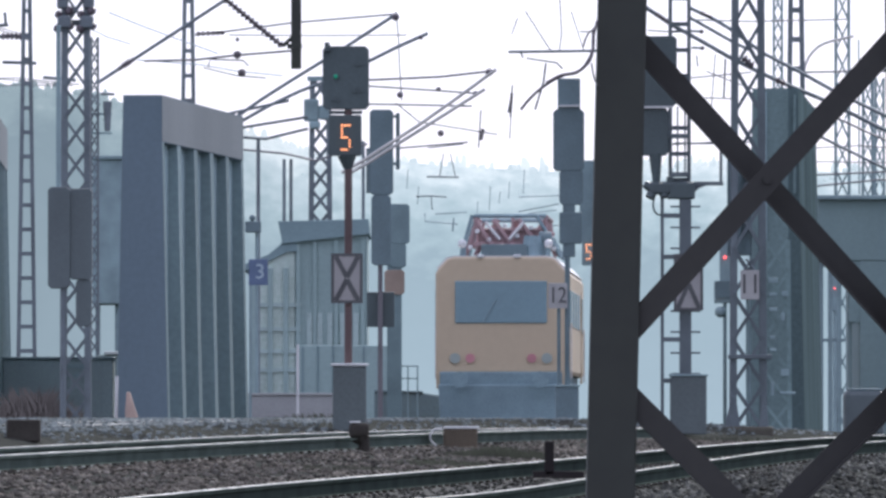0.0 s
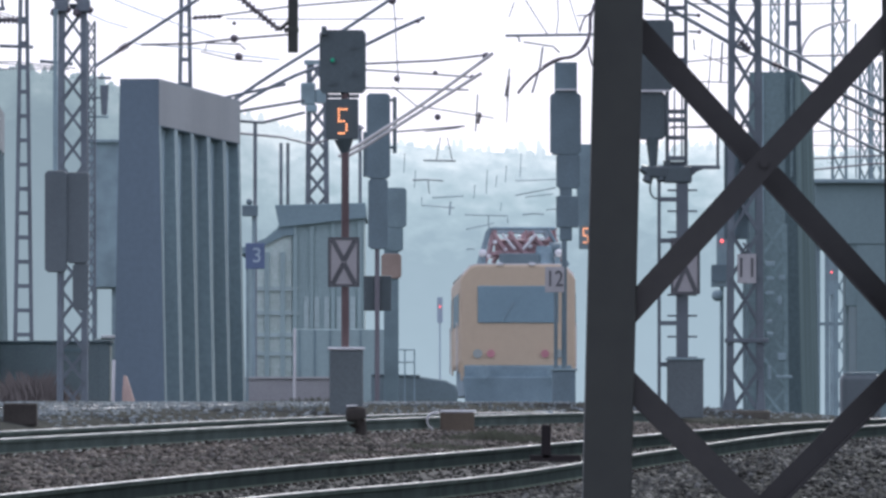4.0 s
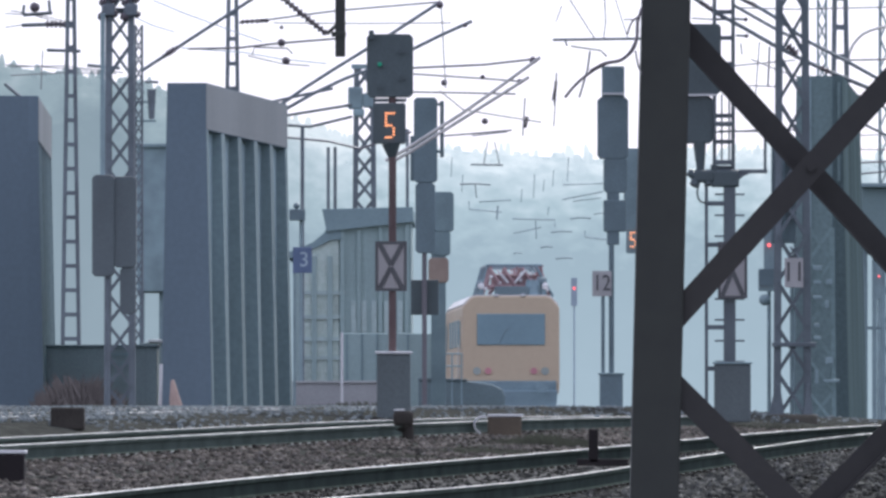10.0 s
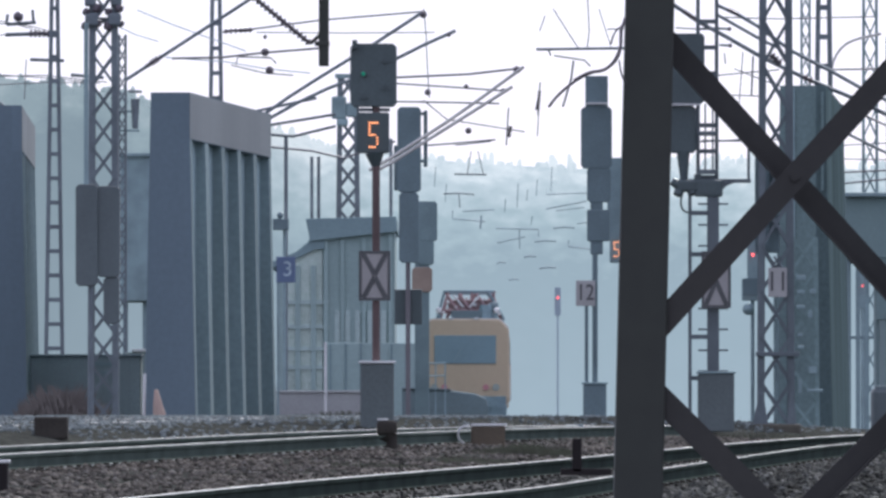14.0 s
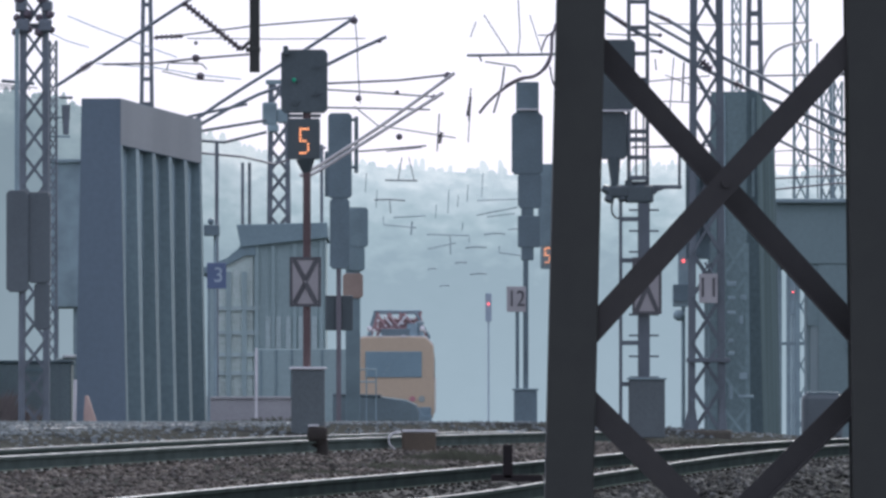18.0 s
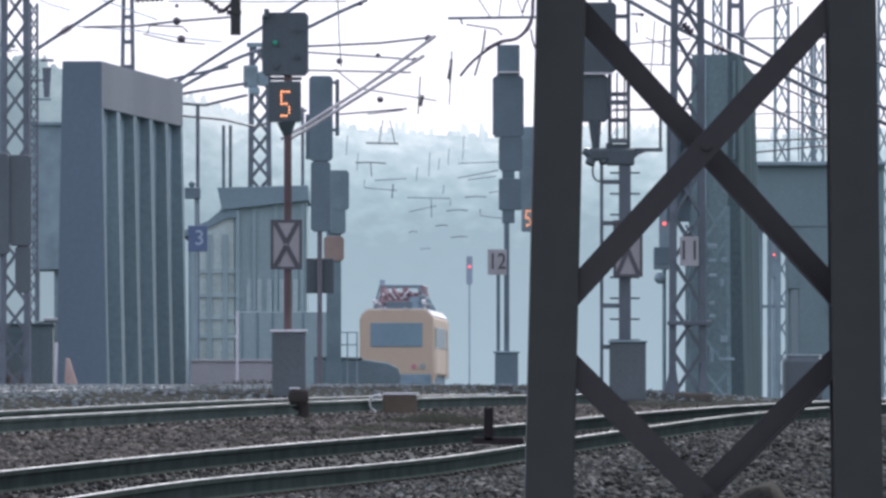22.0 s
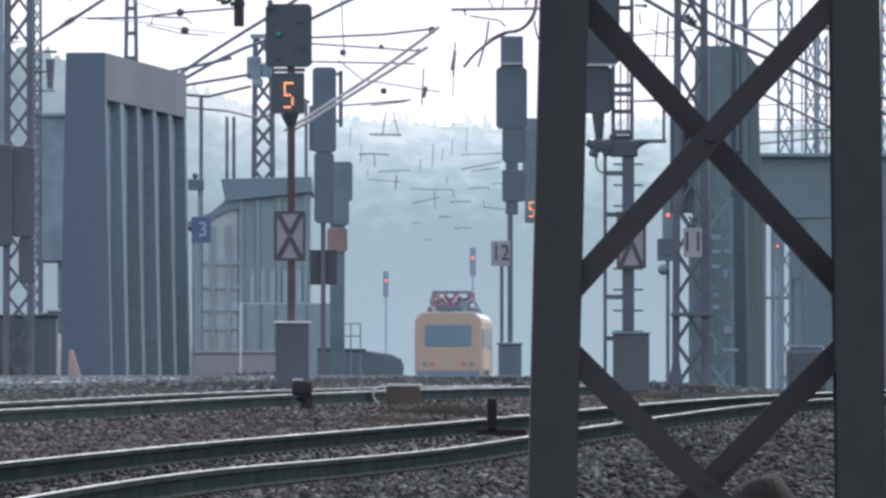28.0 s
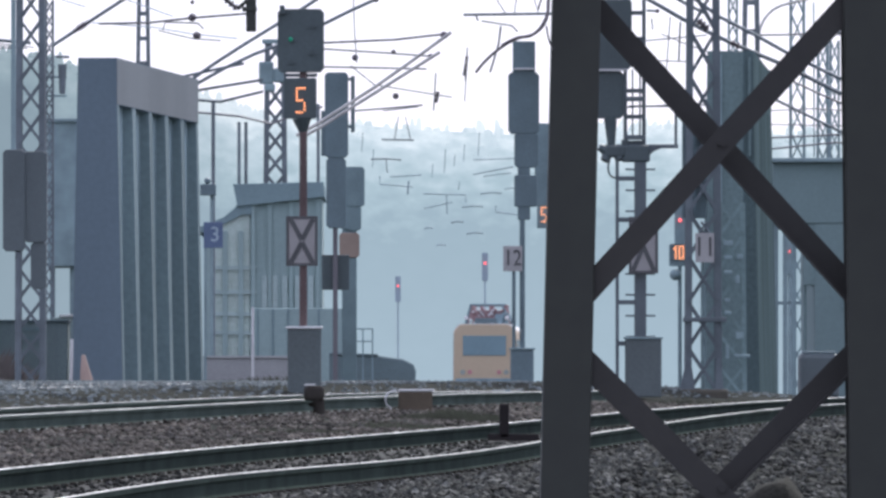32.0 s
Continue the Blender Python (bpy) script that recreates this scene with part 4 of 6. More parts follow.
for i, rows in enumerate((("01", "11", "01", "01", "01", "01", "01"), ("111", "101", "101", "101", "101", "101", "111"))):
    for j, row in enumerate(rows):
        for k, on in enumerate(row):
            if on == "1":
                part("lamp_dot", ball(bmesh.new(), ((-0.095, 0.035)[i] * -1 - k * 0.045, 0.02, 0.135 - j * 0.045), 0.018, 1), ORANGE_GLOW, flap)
panel = part("rear_panel", box(bmesh.new(), (-0.134, 0.32, (6.38 + 4.665) / 2 - 1.7), (0.421, 0.1, 1.715), bevel=0.02), SIGNAL_GREY, number_mast, "grey rear of a signal panel")
part("panel_rib", box(bmesh.new(), (-0.134, 0.25, 5.546 - 1.7), (0.057, 0.06, 1.628)), SIGNAL_GREY, panel)
nz, ny = 4.158 - 1.7, -0.3
p = part("number_plate", box(bmesh.new(), (0.02, ny, nz), (0.316, 0.02, 0.498), bevel=0.005), PLATE_WHITE, number_mast, "pale plate with dark figures")
lettering("11", 0.326, FADED_BLACK, p, 0.02, ny - 0.016, nz, wide=0.8)
part("hook", rod(bmesh.new(), (-0.08, ny + 0.01, nz + 0.249), (0.06, ny + 0.01, nz + 0.441), 0.02, 6), STEEL, p)
part("hook", rod(bmesh.new(), (0.1, ny + 0.01, nz + 0.249), (-0.04, ny + 0.01, nz + 0.441), 0.02, 6), STEEL, p)


# ---- buildings behind ----
bd = 320.0
hall = thing("platform_building", -3.778, bd, 1.58, "grey-green platform building with a flat projecting roof", "building")
bx = lambda v: v - -3.778
bz = lambda v: v - 1.58
part("wall", box(bmesh.new(), ((bx(-4.669) + bx(-2.388)) / 2, 4, bz(8.229) / 2), (2.281, 8, bz(8.229)), bevel=0.03), PLASTER, hall)
part("roof", plate(bmesh.new(), [(bx(-5.204), bz(8.372)), (bx(-2.352), bz(8.443)), (bx(-2.317), bz(7.962)), (bx(-5.061), bz(7.659))], -0.22, 9, 0.02), ROOF_FELT, hall, "dark flat roof with a deep edge")
part("canopy", plate(bmesh.new(), [(bx(-6.273), bz(7.018)), (bx(-5.5), bz(7.33)), (bx(-5.15), bz(7.62)), (bx(-4.9), bz(8.0)), (bx(-4.6), bz(8.0)), (bx(-4.6), bz(7.40)), (bx(-4.9), bz(7.40)), (bx(-5.45), bz(7.12)), (bx(-6.273), bz(6.80))], -0.12, 9, 0.02), ROOF_FELT, hall, "sloping dark canopy")
part("glazed_wall", plate(bmesh.new(), [(bx(-6.041), 0), (bx(-4.68), 0), (bx(-4.68), bz(7.5)), (bx(-5.45), bz(7.16)), (bx(-6.041), bz(6.92))], 0.02, 6.5), GLAZING, hall, "pale glazed front")
for v in (5.734, 4.968, 4.273, 3.685):
    part("glazing_bar", box(bmesh.new(), (bx(-5.239), -0.02, bz(v)), (1.568, 0.08, 0.125)), PANE, hall)
for u in (-5.952, -5.453, -4.954):
    part("mullion", box(bmesh.new(), (bx(u), -0.03, bz(6.893) / 2), (0.16, 0.1, bz(6.893))), PLASTER, hall)
for i, u in enumerate((-4.206, -3.885, -3.564, -3.172, -2.744)):
    w = part("window", box(bmesh.new(), (bx(u), -0.02, bz(4.932)), (0.16, 0.06, 1.105)), PANE, hall, "tall narrow pane")
    part("window_sill", box(bmesh.new(), (bx(u), -0.05, bz(4.344)), (0.232, 0.1, 0.06)), PLASTER, w)
for u in (-4.562, -4.045, -3.368, -2.531):
    part("pilaster", box(bmesh.new(), (bx(u), -0.04, bz(7.873) / 2), (0.107, 0.12, bz(7.873))), PLASTER, hall)
screenw = thing("platform_wall", -2.807, 300, 1.58, "grey-green low wall along the platform", "wall", kind="structure")
part("wall", box(bmesh.new(), (0, 0, (4.273 - 1.58) / 2), (2.94, 0.3, 4.273 - 1.58), bevel=0.02), PLASTER, screenw)
for i in range(7):
    part("panel_joint", box(bmesh.new(), (-1.337 + i * 0.451, -0.16, (4.273 - 1.58) / 2), (0.05, 0.04, 4.24 - 1.58)), ROOF_FELT, screenw)
low = thing("low_wall", -3.895, 260, 1.58, "brownish low platform wall", "wall", kind="structure")
part("wall", box(bmesh.new(), (0, 0, (2.643 - 1.58) / 2), (2.172, 0.4, 2.643 - 1.58), bevel=0.02), BRICK_BROWN, low)
part("coping", box(bmesh.new(), (0, 0, 2.671 - 1.58), (2.23, 0.5, 0.06), bevel=0.01), BRICK_BROWN, low)
sign = thing("platform_sign", -4.644, 255, 5.718, "blue platform sign with a white figure 3", "sign")
p = part("sign_plate", box(bmesh.new(), (0, 0, 0), (0.483, 0.04, 0.653), bevel=0.01), SIGN_BLUE, sign)
lettering("3", 0.369, PALE_STEEL, p, 0.043, -0.026, 0)
part("post", rod(bmesh.new(), (-0.199, 0.05, 1.58 - 5.718), (-0.199, 0.05, 0.1), 0.04, 6), FAR_STEEL, sign)
shed = thing("flat_building", 9.94, 230, 1.58, "dark grey flat-roofed building with an open bay on posts", "building")
top, eaves = 6.98 - 1.58, 5.571 - 1.58
part("fascia", box(bmesh.new(), (0, 4, (top + eaves) / 2), (2.882, 8, top - eaves), bevel=0.03), FASCIA_GREY, shed, "deep grey roof fascia")
part("roof_edge", box(bmesh.new(), (0, 4, top + 0.03), (2.946, 8.4, 0.1), bevel=0.02), FAR_STEEL, shed)
part("wall", box(bmesh.new(), (0.475, 4, eaves / 2), (1.93, 7.96, eaves - 0.004), bevel=0.004), FASCIA_GREY, shed)
for u in (-1.36, -1.15, -0.948):
    part("post", box(bmesh.new(), (u, 0.3, eaves / 2), (0.102, 0.12, eaves), bevel=0.01), FAR_STEEL, shed)
part("hanging_panel", box(bmesh.new(), (-0.615, 0.2, eaves - 0.7), (0.27, 0.3, 1.4), bevel=0.02), FASCIA_GREY, shed)
part("post", box(bmesh.new(), (-0.7, 0.3, eaves / 2), (0.07, 0.1, eaves), bevel=0.01), FASCIA_GREY, shed)
part("cross_rail", box(bmesh.new(), (-1.08, 0.3, eaves * 0.55), (0.6, 0.06, 0.07)), FAR_STEEL, shed)
for i in range(2):
    w = part("window", box(bmesh.new(), (0.384 + i * 0.6, 0.0, 2.6), (0.42, 0.06, 0.9)), GLASS, shed)
    part("window_sill", box(bmesh.new(), (0.384 + i * 0.6, -0.03, 2.12), (0.5, 0.1, 0.05)), FAR_STEEL, w)
wallr = thing("equipment_hut", 8.932, 215, 1.58, "grey equipment hut beside the building", "hut")
part("body", box(bmesh.new(), (0, 0.6, 0.5), (0.838, 1.2, 1.0), bevel=0.12), BOX_GREY, wallr)
part("lid", box(bmesh.new(), (0, 0.6, 1.0), (0.7, 1.1, 0.06), bevel=0.02), SIGNAL_GREY, wallr)
kiosk = thing("equipment_hut", -7.596, 200, 1.58, "dull grey low equipment hut at the foot of a mast", "hut")
part("body", box(bmesh.new(), (0, 0.6, (3.115 - 1.58) / 2), (2.183, 1.2, 3.115 - 1.58), bevel=0.03), HUT_GREY, kiosk)
part("lid", box(bmesh.new(), (0, 0.6, 3.137 - 1.58), (2.228, 1.3, 0.05), bevel=0.01), SIGNAL_GREY, kiosk)
for v in (2.97, 2.792):
    part("vent_slot", box(bmesh.new(), (0.356, -0.01, v - 1.58), (0.379, 0.04, 0.056)), FAR_STEEL, kiosk, "pale louvred vent")
post = solid("marker_post", rod(bmesh.new(), (-5.997, 186, 1.6), (-5.977, 186, 2.698), 0.031, 8), WHITE_PAINT, "white marker post beside a pier", "post")
post = solid("marker_post", rod(bmesh.new(), (-3.65, 255, 1.58), (-3.65, 255, 3.901), 0.034, 8), WHITE_PAINT, "white marker post in front of the low wall", "post")
rail = thing("platform_railing", -0.822, 238, 1.58, "thin grey railing at the platform end", "railing")
for u in (-0.239, 0, 0.225):
    part("post", rod(bmesh.new(), (u, 0, 0), (u, 0, 3.244 - 1.58), 0.02, 6), FAR_STEEL, rail)
for v in (3.244, 2.952):
    part("rail", rod(bmesh.new(), (-0.265, 0, v - 1.58), (0.239, 0, v - 1.58), 0.018, 6), FAR_STEEL, rail)
for u, d, v in ((-5.19, 285, 9.996), (-5.2, 332, 10.66), (-4.975, 332, 10.66), (-2.61, 332, 11.25)):
    solid("wire_post", rod(bmesh.new(), (u, d, 1.58), (u, d, v), 0.054, 8), STEEL, "slim grey post behind the yard", "post", "slim posts")
lb = thing("platform_loudspeaker", -5.239, 280, 7.369, "grey box with a round head on a post", "loudspeaker")
part("body", box(bmesh.new(), (0, 0, 0), (0.437, 0.3, 0.312), bevel=0.02), SIGNAL_GREY, lb)
part("post", rod(bmesh.new(), (0.1, 0.1, 1.58 - 7.369), (0.1, 0.1, 0), 0.05, 8), FAR_STEEL, lb)
part("head", ball(bmesh.new(), (-0.02, 0, 0.249), 0.094), SIGNAL_GREY, lb)


# ---- overhead line ----
SPANS = {}


def span(d):
    """The span of overhead line at distance d, made when first asked for."""
    d = 150 if d < 180 else 220 if d < 270 else 400
    if d not in SPANS:
        SPANS[d] = thing("overhead_line", 0, 0, 0, "thin dark overhead wires with brackets and clamps", "overhead line", "overhead line")
    return SPANS[d]


def wire(pts, r, label, mat=COPPER, name="wire"):
    """A wire or tube run through its points as one round sweep."""
    r *= 0.65 if mat is COPPER else 0.85
    bm = bmesh.new()
    path = [Vector(p) for p in pts]
    rings = []
    for i, p in enumerate(path):
        along = (path[min(i + 1, len(path) - 1)] - path[max(i - 1, 0)]).normalized()
        u = along.cross(Vector((0, 1, 0))).normalized()
        v = u.cross(along)
        rings.append([bm.verts.new(p + (u * math.cos(k * math.pi / 4) + v * math.sin(k * math.pi / 4)) * r) for k in range(8)])
    for r0, r1 in zip(rings, rings[1:]):
        for k in range(8):
            bm.faces.new((r0[k], r0[(k + 1) % 8], r1[(k + 1) % 8], r1[k]))
    bm.faces.new(rings[0][::-1]), bm.faces.new(rings[-1])
    bmesh.ops.recalc_face_normals(bm, faces=bm.faces)
    return part(name, bm, mat, span(pts[0][1]))


def run(d, r, label, *uv, **kw):
    return wire([(x, d, z) for x, z in uv], r, label, name="bracket_tube" if label is TUBE else "wire", **kw)


def insulator(x, d, z, x2, z2, r=0.06, n=6):
    """A row of glazed sheds on a rod."""
    a, b = Vector((x, d, z)), Vector((x2, d, z2))
    t = part("insulator", rod(bmesh.new(), a, b, r * 0.45, 8), CERAMIC, span(d), "brown ribbed insulator")
    for i in range(n):
        c = a.lerp(b, (i + 0.5) / n)
        u = (b - a).normalized() * r * 0.25
        part("shed", rod(bmesh.new(), c - u, c + u, r, 10, r * 0.7), CERAMIC, t)
    return t


def weight(x, d, z, r):
    return part("clamp", ball(bmesh.new(), (x, d, z), r), CERAMIC, span(d), smooth=True)


TUBE = "grey tube of an overhead line bracket"
WIRE = "thin dark overhead wire"
run(155, 0.031, TUBE, (-5.283, 6.995), (-4.765, 7.332), (-3.358, 8.247), (-3.142, 8.385), mat=STEEL)
run(240, 0.041, WIRE, (-7.070, 10.475), (-5.867, 10.501), (-4.932, 10.608), (-3.595, 10.715), mat=COPPER)
run(240, 0.033, WIRE, (-5.867, 11.090), (-5.066, 11.183), (-3.529, 11.384), (-1.123, 11.584), mat=COPPER)
run(240, 0.021, WIRE, (-5.066, 11.090), (-2.994, 11.076), (-0.855, 11.090), mat=COPPER)
run(240, 0.016, WIRE, (-7.229, 10.500), (-5.786, 10.393), (-4.864, 10.233), (-3.794, 10.126), mat=PALE_STEEL)
run(205, 0.041, TUBE, (-4.177, 8.049), (-3.686, 8.392), (-3.116, 8.757), (-2.431, 9.179), (-1.860, 9.533), (-0.935, 10.138), mat=STEEL)
run(205, 0.041, TUBE, (-4.063, 7.969), (-3.515, 8.277), (-2.887, 8.574), (-2.385, 8.757), (-1.517, 9.168), (-0.946, 9.453), (-0.307, 9.739), mat=STEEL)
run(205, 0.034, TUBE, (-4.064, 7.833), (-2.729, 8.050), mat=STEEL)
run(205, 0.034, TUBE, (-4.064, 7.639), (-3.585, 7.605), (-2.729, 7.811), mat=STEEL)
run(165, 0.033, TUBE, (-1.654, 5.882), (-1.323, 6.066), (-0.404, 6.654), (0.147, 7.040), (0.864, 7.564), mat=SUNLIT_TUBE)
run(165, 0.033, TUBE, (-1.580, 5.845), (-1.277, 6.011), (-0.312, 6.617), (0.680, 7.242), mat=SUNLIT_TUBE)
run(200, 0.035, WIRE, (-1.548, 8.617), (-0.045, 8.684), (0.936, 8.795), mat=COPPER)
run(200, 0.028, WIRE, (-1.548, 8.506), (-0.156, 8.416), (0.735, 8.350), mat=COPPER)
run(200, 0.028, WIRE, (-1.604, 8.149), (-0.434, 8.127), (0.568, 8.105), mat=COPPER)
run(170, 0.028, TUBE, (1.098, 8.038), (2.518, 8.057), (2.992, 8.057), mat=STEEL)
run(170, 0.023, WIRE, (1.306, 8.028), (1.344, 7.934), mat=COPPER)
run(170, 0.023, WIRE, (1.401, 7.934), (1.903, 7.858), (2.007, 7.754), mat=COPPER)
run(170, 0.015, WIRE, (1.382, 8.719), (1.714, 8.199), (1.808, 8.057), mat=COPPER)
run(170, 0.015, WIRE, (1.950, 9.098), (1.988, 8.341), (1.950, 8.038), mat=COPPER)
run(210, 0.023, WIRE, (0.784, 8.348), (0.737, 7.564), mat=COPPER)
run(210, 0.023, WIRE, (1.438, 8.874), (1.392, 8.196), mat=COPPER)
run(210, 0.023, WIRE, (1.392, 8.523), (1.345, 8.289), mat=COPPER)
run(210, 0.018, WIRE, (-0.970, 10.393), (-0.923, 9.855), (-0.899, 9.224), (-0.853, 8.546), mat=COPPER)
insulator(0.830, 210, 7.962, 0.784, 7.728, 0.05, 6)
insulator(1.427, 210, 8.699, 1.392, 8.289, 0.05, 6)
insulator(-5.841, 240, 11.116, -5.159, 11.156, 0.08, 6)
weight(-4.865, 240, 10.622, 0.1)
weight(-4.758, 240, 10.194, 0.1)
weight(-1.016, 240, 9.673, 0.08)
weight(-0.053, 240, 8.764, 0.08)
weight(-0.089, 200, 8.439, 0.05)
weight(-0.959, 205, 10.071, 0.08)
weight(-0.445, 205, 9.660, 0.05)
weight(0.913, 200, 8.773, 0.08)
weight(0.646, 200, 8.350, 0.06)
weight(-4.865, 240, 10.983, 0.05)
run(232, 0.054, TUBE, (-10.646, 10.722), (-9.806, 10.747), (-9.483, 10.696), mat=STEEL)
run(232, 0.019, WIRE, (-10.905, 11.057), (-10.000, 10.902), (-9.613, 10.799), mat=COPPER)
run(232, 0.019, WIRE, (-10.905, 9.572), (-9.613, 9.636), (-8.579, 9.610), mat=COPPER)
run(232, 0.019, WIRE, (-10.905, 9.765), (-9.742, 9.791), (-8.321, 9.636), mat=COPPER)
insulator(-10.103, 232, 10.747, -9.613, 10.747, 0.1, 5)
run(232, 0.019, WIRE, (-10.168, 10.153), (-10.207, 9.249), mat=COPPER)
run(232, 0.047, TUBE, (-11.034, 9.378), (-10.646, 9.055), mat=STEEL)
run(205, 0.051, TUBE, (4.080, 10.280), (4.653, 9.899), (5.200, 9.600), (5.823, 9.242), (6.337, 8.985), (6.817, 8.760), (7.730, 8.380), (8.974, 7.764), (10.459, 7.102), mat=STEEL)
run(205, 0.045, TUBE, (4.960, 10.270), (5.420, 10.060), (5.789, 9.842), (6.474, 9.339), (7.273, 8.928), (7.947, 8.551), (9.214, 7.946), (10.459, 7.421), mat=STEEL)
run(205, 0.034, TUBE, (7.489, 7.719), (8.973, 6.989), mat=STEEL)
run(205, 0.034, TUBE, (8.859, 9.044), (10.457, 8.244), mat=STEEL)
run(205, 0.021, WIRE, (4.749, 8.815), (6.233, 8.952), mat=COPPER)
run(205, 0.021, WIRE, (4.635, 7.491), (5.777, 7.559), mat=COPPER)
run(205, 0.03, WIRE, (5.709, 9.225), (5.675, 8.426), mat=COPPER)
run(205, 0.021, WIRE, (7.261, 8.530), (7.352, 7.902), (7.489, 7.616), mat=COPPER)
run(300, 0.041, WIRE, (10.960, 9.319), (14.635, 9.486), mat=COPPER)
run(300, 0.041, WIRE, (10.960, 8.984), (12.965, 9.185), (14.635, 8.984), mat=COPPER)
run(230, 0.015, WIRE, (-7.569, 11.205), (-6.826, 10.898), (-6.057, 10.616), (-5.097, 10.270), mat=PALE_STEEL)
run(285, 0.049, WIRE, (-5.619, 9.647), (-4.428, 9.536), (-3.555, 9.329), (-2.920, 9.568), (-2.127, 9.806), mat=COPPER)
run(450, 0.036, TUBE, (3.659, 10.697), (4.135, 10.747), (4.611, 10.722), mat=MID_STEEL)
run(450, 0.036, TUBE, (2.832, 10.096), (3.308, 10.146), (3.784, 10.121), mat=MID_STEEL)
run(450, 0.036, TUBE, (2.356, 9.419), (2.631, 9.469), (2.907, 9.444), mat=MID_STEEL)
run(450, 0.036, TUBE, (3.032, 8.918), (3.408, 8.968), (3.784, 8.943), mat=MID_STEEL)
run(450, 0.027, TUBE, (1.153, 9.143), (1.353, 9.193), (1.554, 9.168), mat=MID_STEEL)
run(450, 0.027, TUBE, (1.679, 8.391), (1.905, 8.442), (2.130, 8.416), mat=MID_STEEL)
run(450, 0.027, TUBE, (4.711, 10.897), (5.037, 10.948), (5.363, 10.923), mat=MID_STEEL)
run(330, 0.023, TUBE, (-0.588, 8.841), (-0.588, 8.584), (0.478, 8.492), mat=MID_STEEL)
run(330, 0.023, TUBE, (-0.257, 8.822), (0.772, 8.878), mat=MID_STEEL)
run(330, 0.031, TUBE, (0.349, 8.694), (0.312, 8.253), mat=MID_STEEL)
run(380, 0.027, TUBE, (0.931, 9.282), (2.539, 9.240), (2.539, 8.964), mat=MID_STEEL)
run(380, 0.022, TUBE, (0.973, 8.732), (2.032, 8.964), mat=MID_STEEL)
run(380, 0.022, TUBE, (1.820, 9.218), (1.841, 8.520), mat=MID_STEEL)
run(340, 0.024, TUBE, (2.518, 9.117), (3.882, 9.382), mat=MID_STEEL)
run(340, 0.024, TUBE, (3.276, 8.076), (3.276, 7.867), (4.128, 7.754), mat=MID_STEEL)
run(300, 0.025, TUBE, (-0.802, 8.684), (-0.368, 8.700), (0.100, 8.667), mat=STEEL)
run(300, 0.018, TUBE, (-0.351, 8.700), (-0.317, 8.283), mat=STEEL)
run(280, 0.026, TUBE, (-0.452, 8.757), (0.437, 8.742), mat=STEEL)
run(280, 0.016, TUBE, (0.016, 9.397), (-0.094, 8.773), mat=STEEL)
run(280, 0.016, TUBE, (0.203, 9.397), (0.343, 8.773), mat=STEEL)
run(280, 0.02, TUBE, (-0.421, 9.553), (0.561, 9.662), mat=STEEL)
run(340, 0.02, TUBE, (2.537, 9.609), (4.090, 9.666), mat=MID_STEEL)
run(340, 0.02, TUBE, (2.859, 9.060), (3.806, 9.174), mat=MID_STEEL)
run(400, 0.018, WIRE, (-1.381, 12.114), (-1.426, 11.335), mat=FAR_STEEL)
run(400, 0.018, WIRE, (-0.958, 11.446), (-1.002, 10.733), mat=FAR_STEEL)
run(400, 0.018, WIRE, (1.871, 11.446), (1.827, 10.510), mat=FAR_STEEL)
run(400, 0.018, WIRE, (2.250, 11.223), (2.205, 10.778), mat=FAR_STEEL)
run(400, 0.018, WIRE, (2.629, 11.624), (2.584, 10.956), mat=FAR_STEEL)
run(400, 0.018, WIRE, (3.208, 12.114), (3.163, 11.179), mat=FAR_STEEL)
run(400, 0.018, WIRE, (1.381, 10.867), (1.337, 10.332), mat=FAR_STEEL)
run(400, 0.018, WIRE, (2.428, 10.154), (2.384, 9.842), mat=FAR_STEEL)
run(240, 0.029, WIRE, (-5.560, 10.328), (-5.507, 10.515), (-4.731, 10.488), (-4.598, 10.354), mat=COPPER)
run(240, 0.025, WIRE, (-5.667, 10.314), (-4.865, 10.127), (-4.197, 10.074), mat=COPPER)
insulator(-4.960, 155, 7.210, -4.720, 7.367, 0.045, 6)
run(232, 0.019, WIRE, (-11.034, 10.993), (-10.388, 10.954), (-9.742, 10.773), mat=COPPER)
run(232, 0.018, WIRE, (-11.034, 10.670), (-10.517, 10.747), mat=COPPER)
run(232, 0.047, TUBE, (-10.620, 10.954), (-9.948, 11.006), mat=STEEL)
run(232, 0.039, TUBE, (-10.594, 11.187), (-10.620, 10.980), mat=STEEL)
run(232, 0.039, TUBE, (-10.026, 11.290), (-10.000, 10.980), mat=STEEL)
weight(-10.349, 232, 11.135, 0.12)
run(232, 0.018, WIRE, (-11.034, 9.817), (-10.129, 9.765), (-9.225, 9.688), (-8.476, 9.610), mat=COPPER)
run(300, 0.06, TUBE, (-13.031, 12.660), (-12.029, 12.627), mat=STEEL)
run(300, 0.06, TUBE, (-11.829, 12.209), (-10.860, 12.125), mat=STEEL)
run(300, 0.05, TUBE, (-10.124, 11.724), (-9.723, 11.708), mat=STEEL)
run(240, 0.025, WIRE, (-1.123, 9.486), (-0.561, 9.031), (1.283, 8.737), mat=COPPER)
run(240, 0.033, WIRE, (-1.016, 8.416), (-0.321, 8.470), (0.588, 8.550), mat=COPPER)
run(205, 0.018, WIRE, (5.504, 9.316), (5.424, 8.232), mat=COPPER)
run(205, 0.021, WIRE, (5.046, 7.514), (6.233, 7.537), mat=COPPER)
run(205, 0.021, WIRE, (5.035, 10.014), (6.233, 9.980), (8.174, 10.025), mat=COPPER)
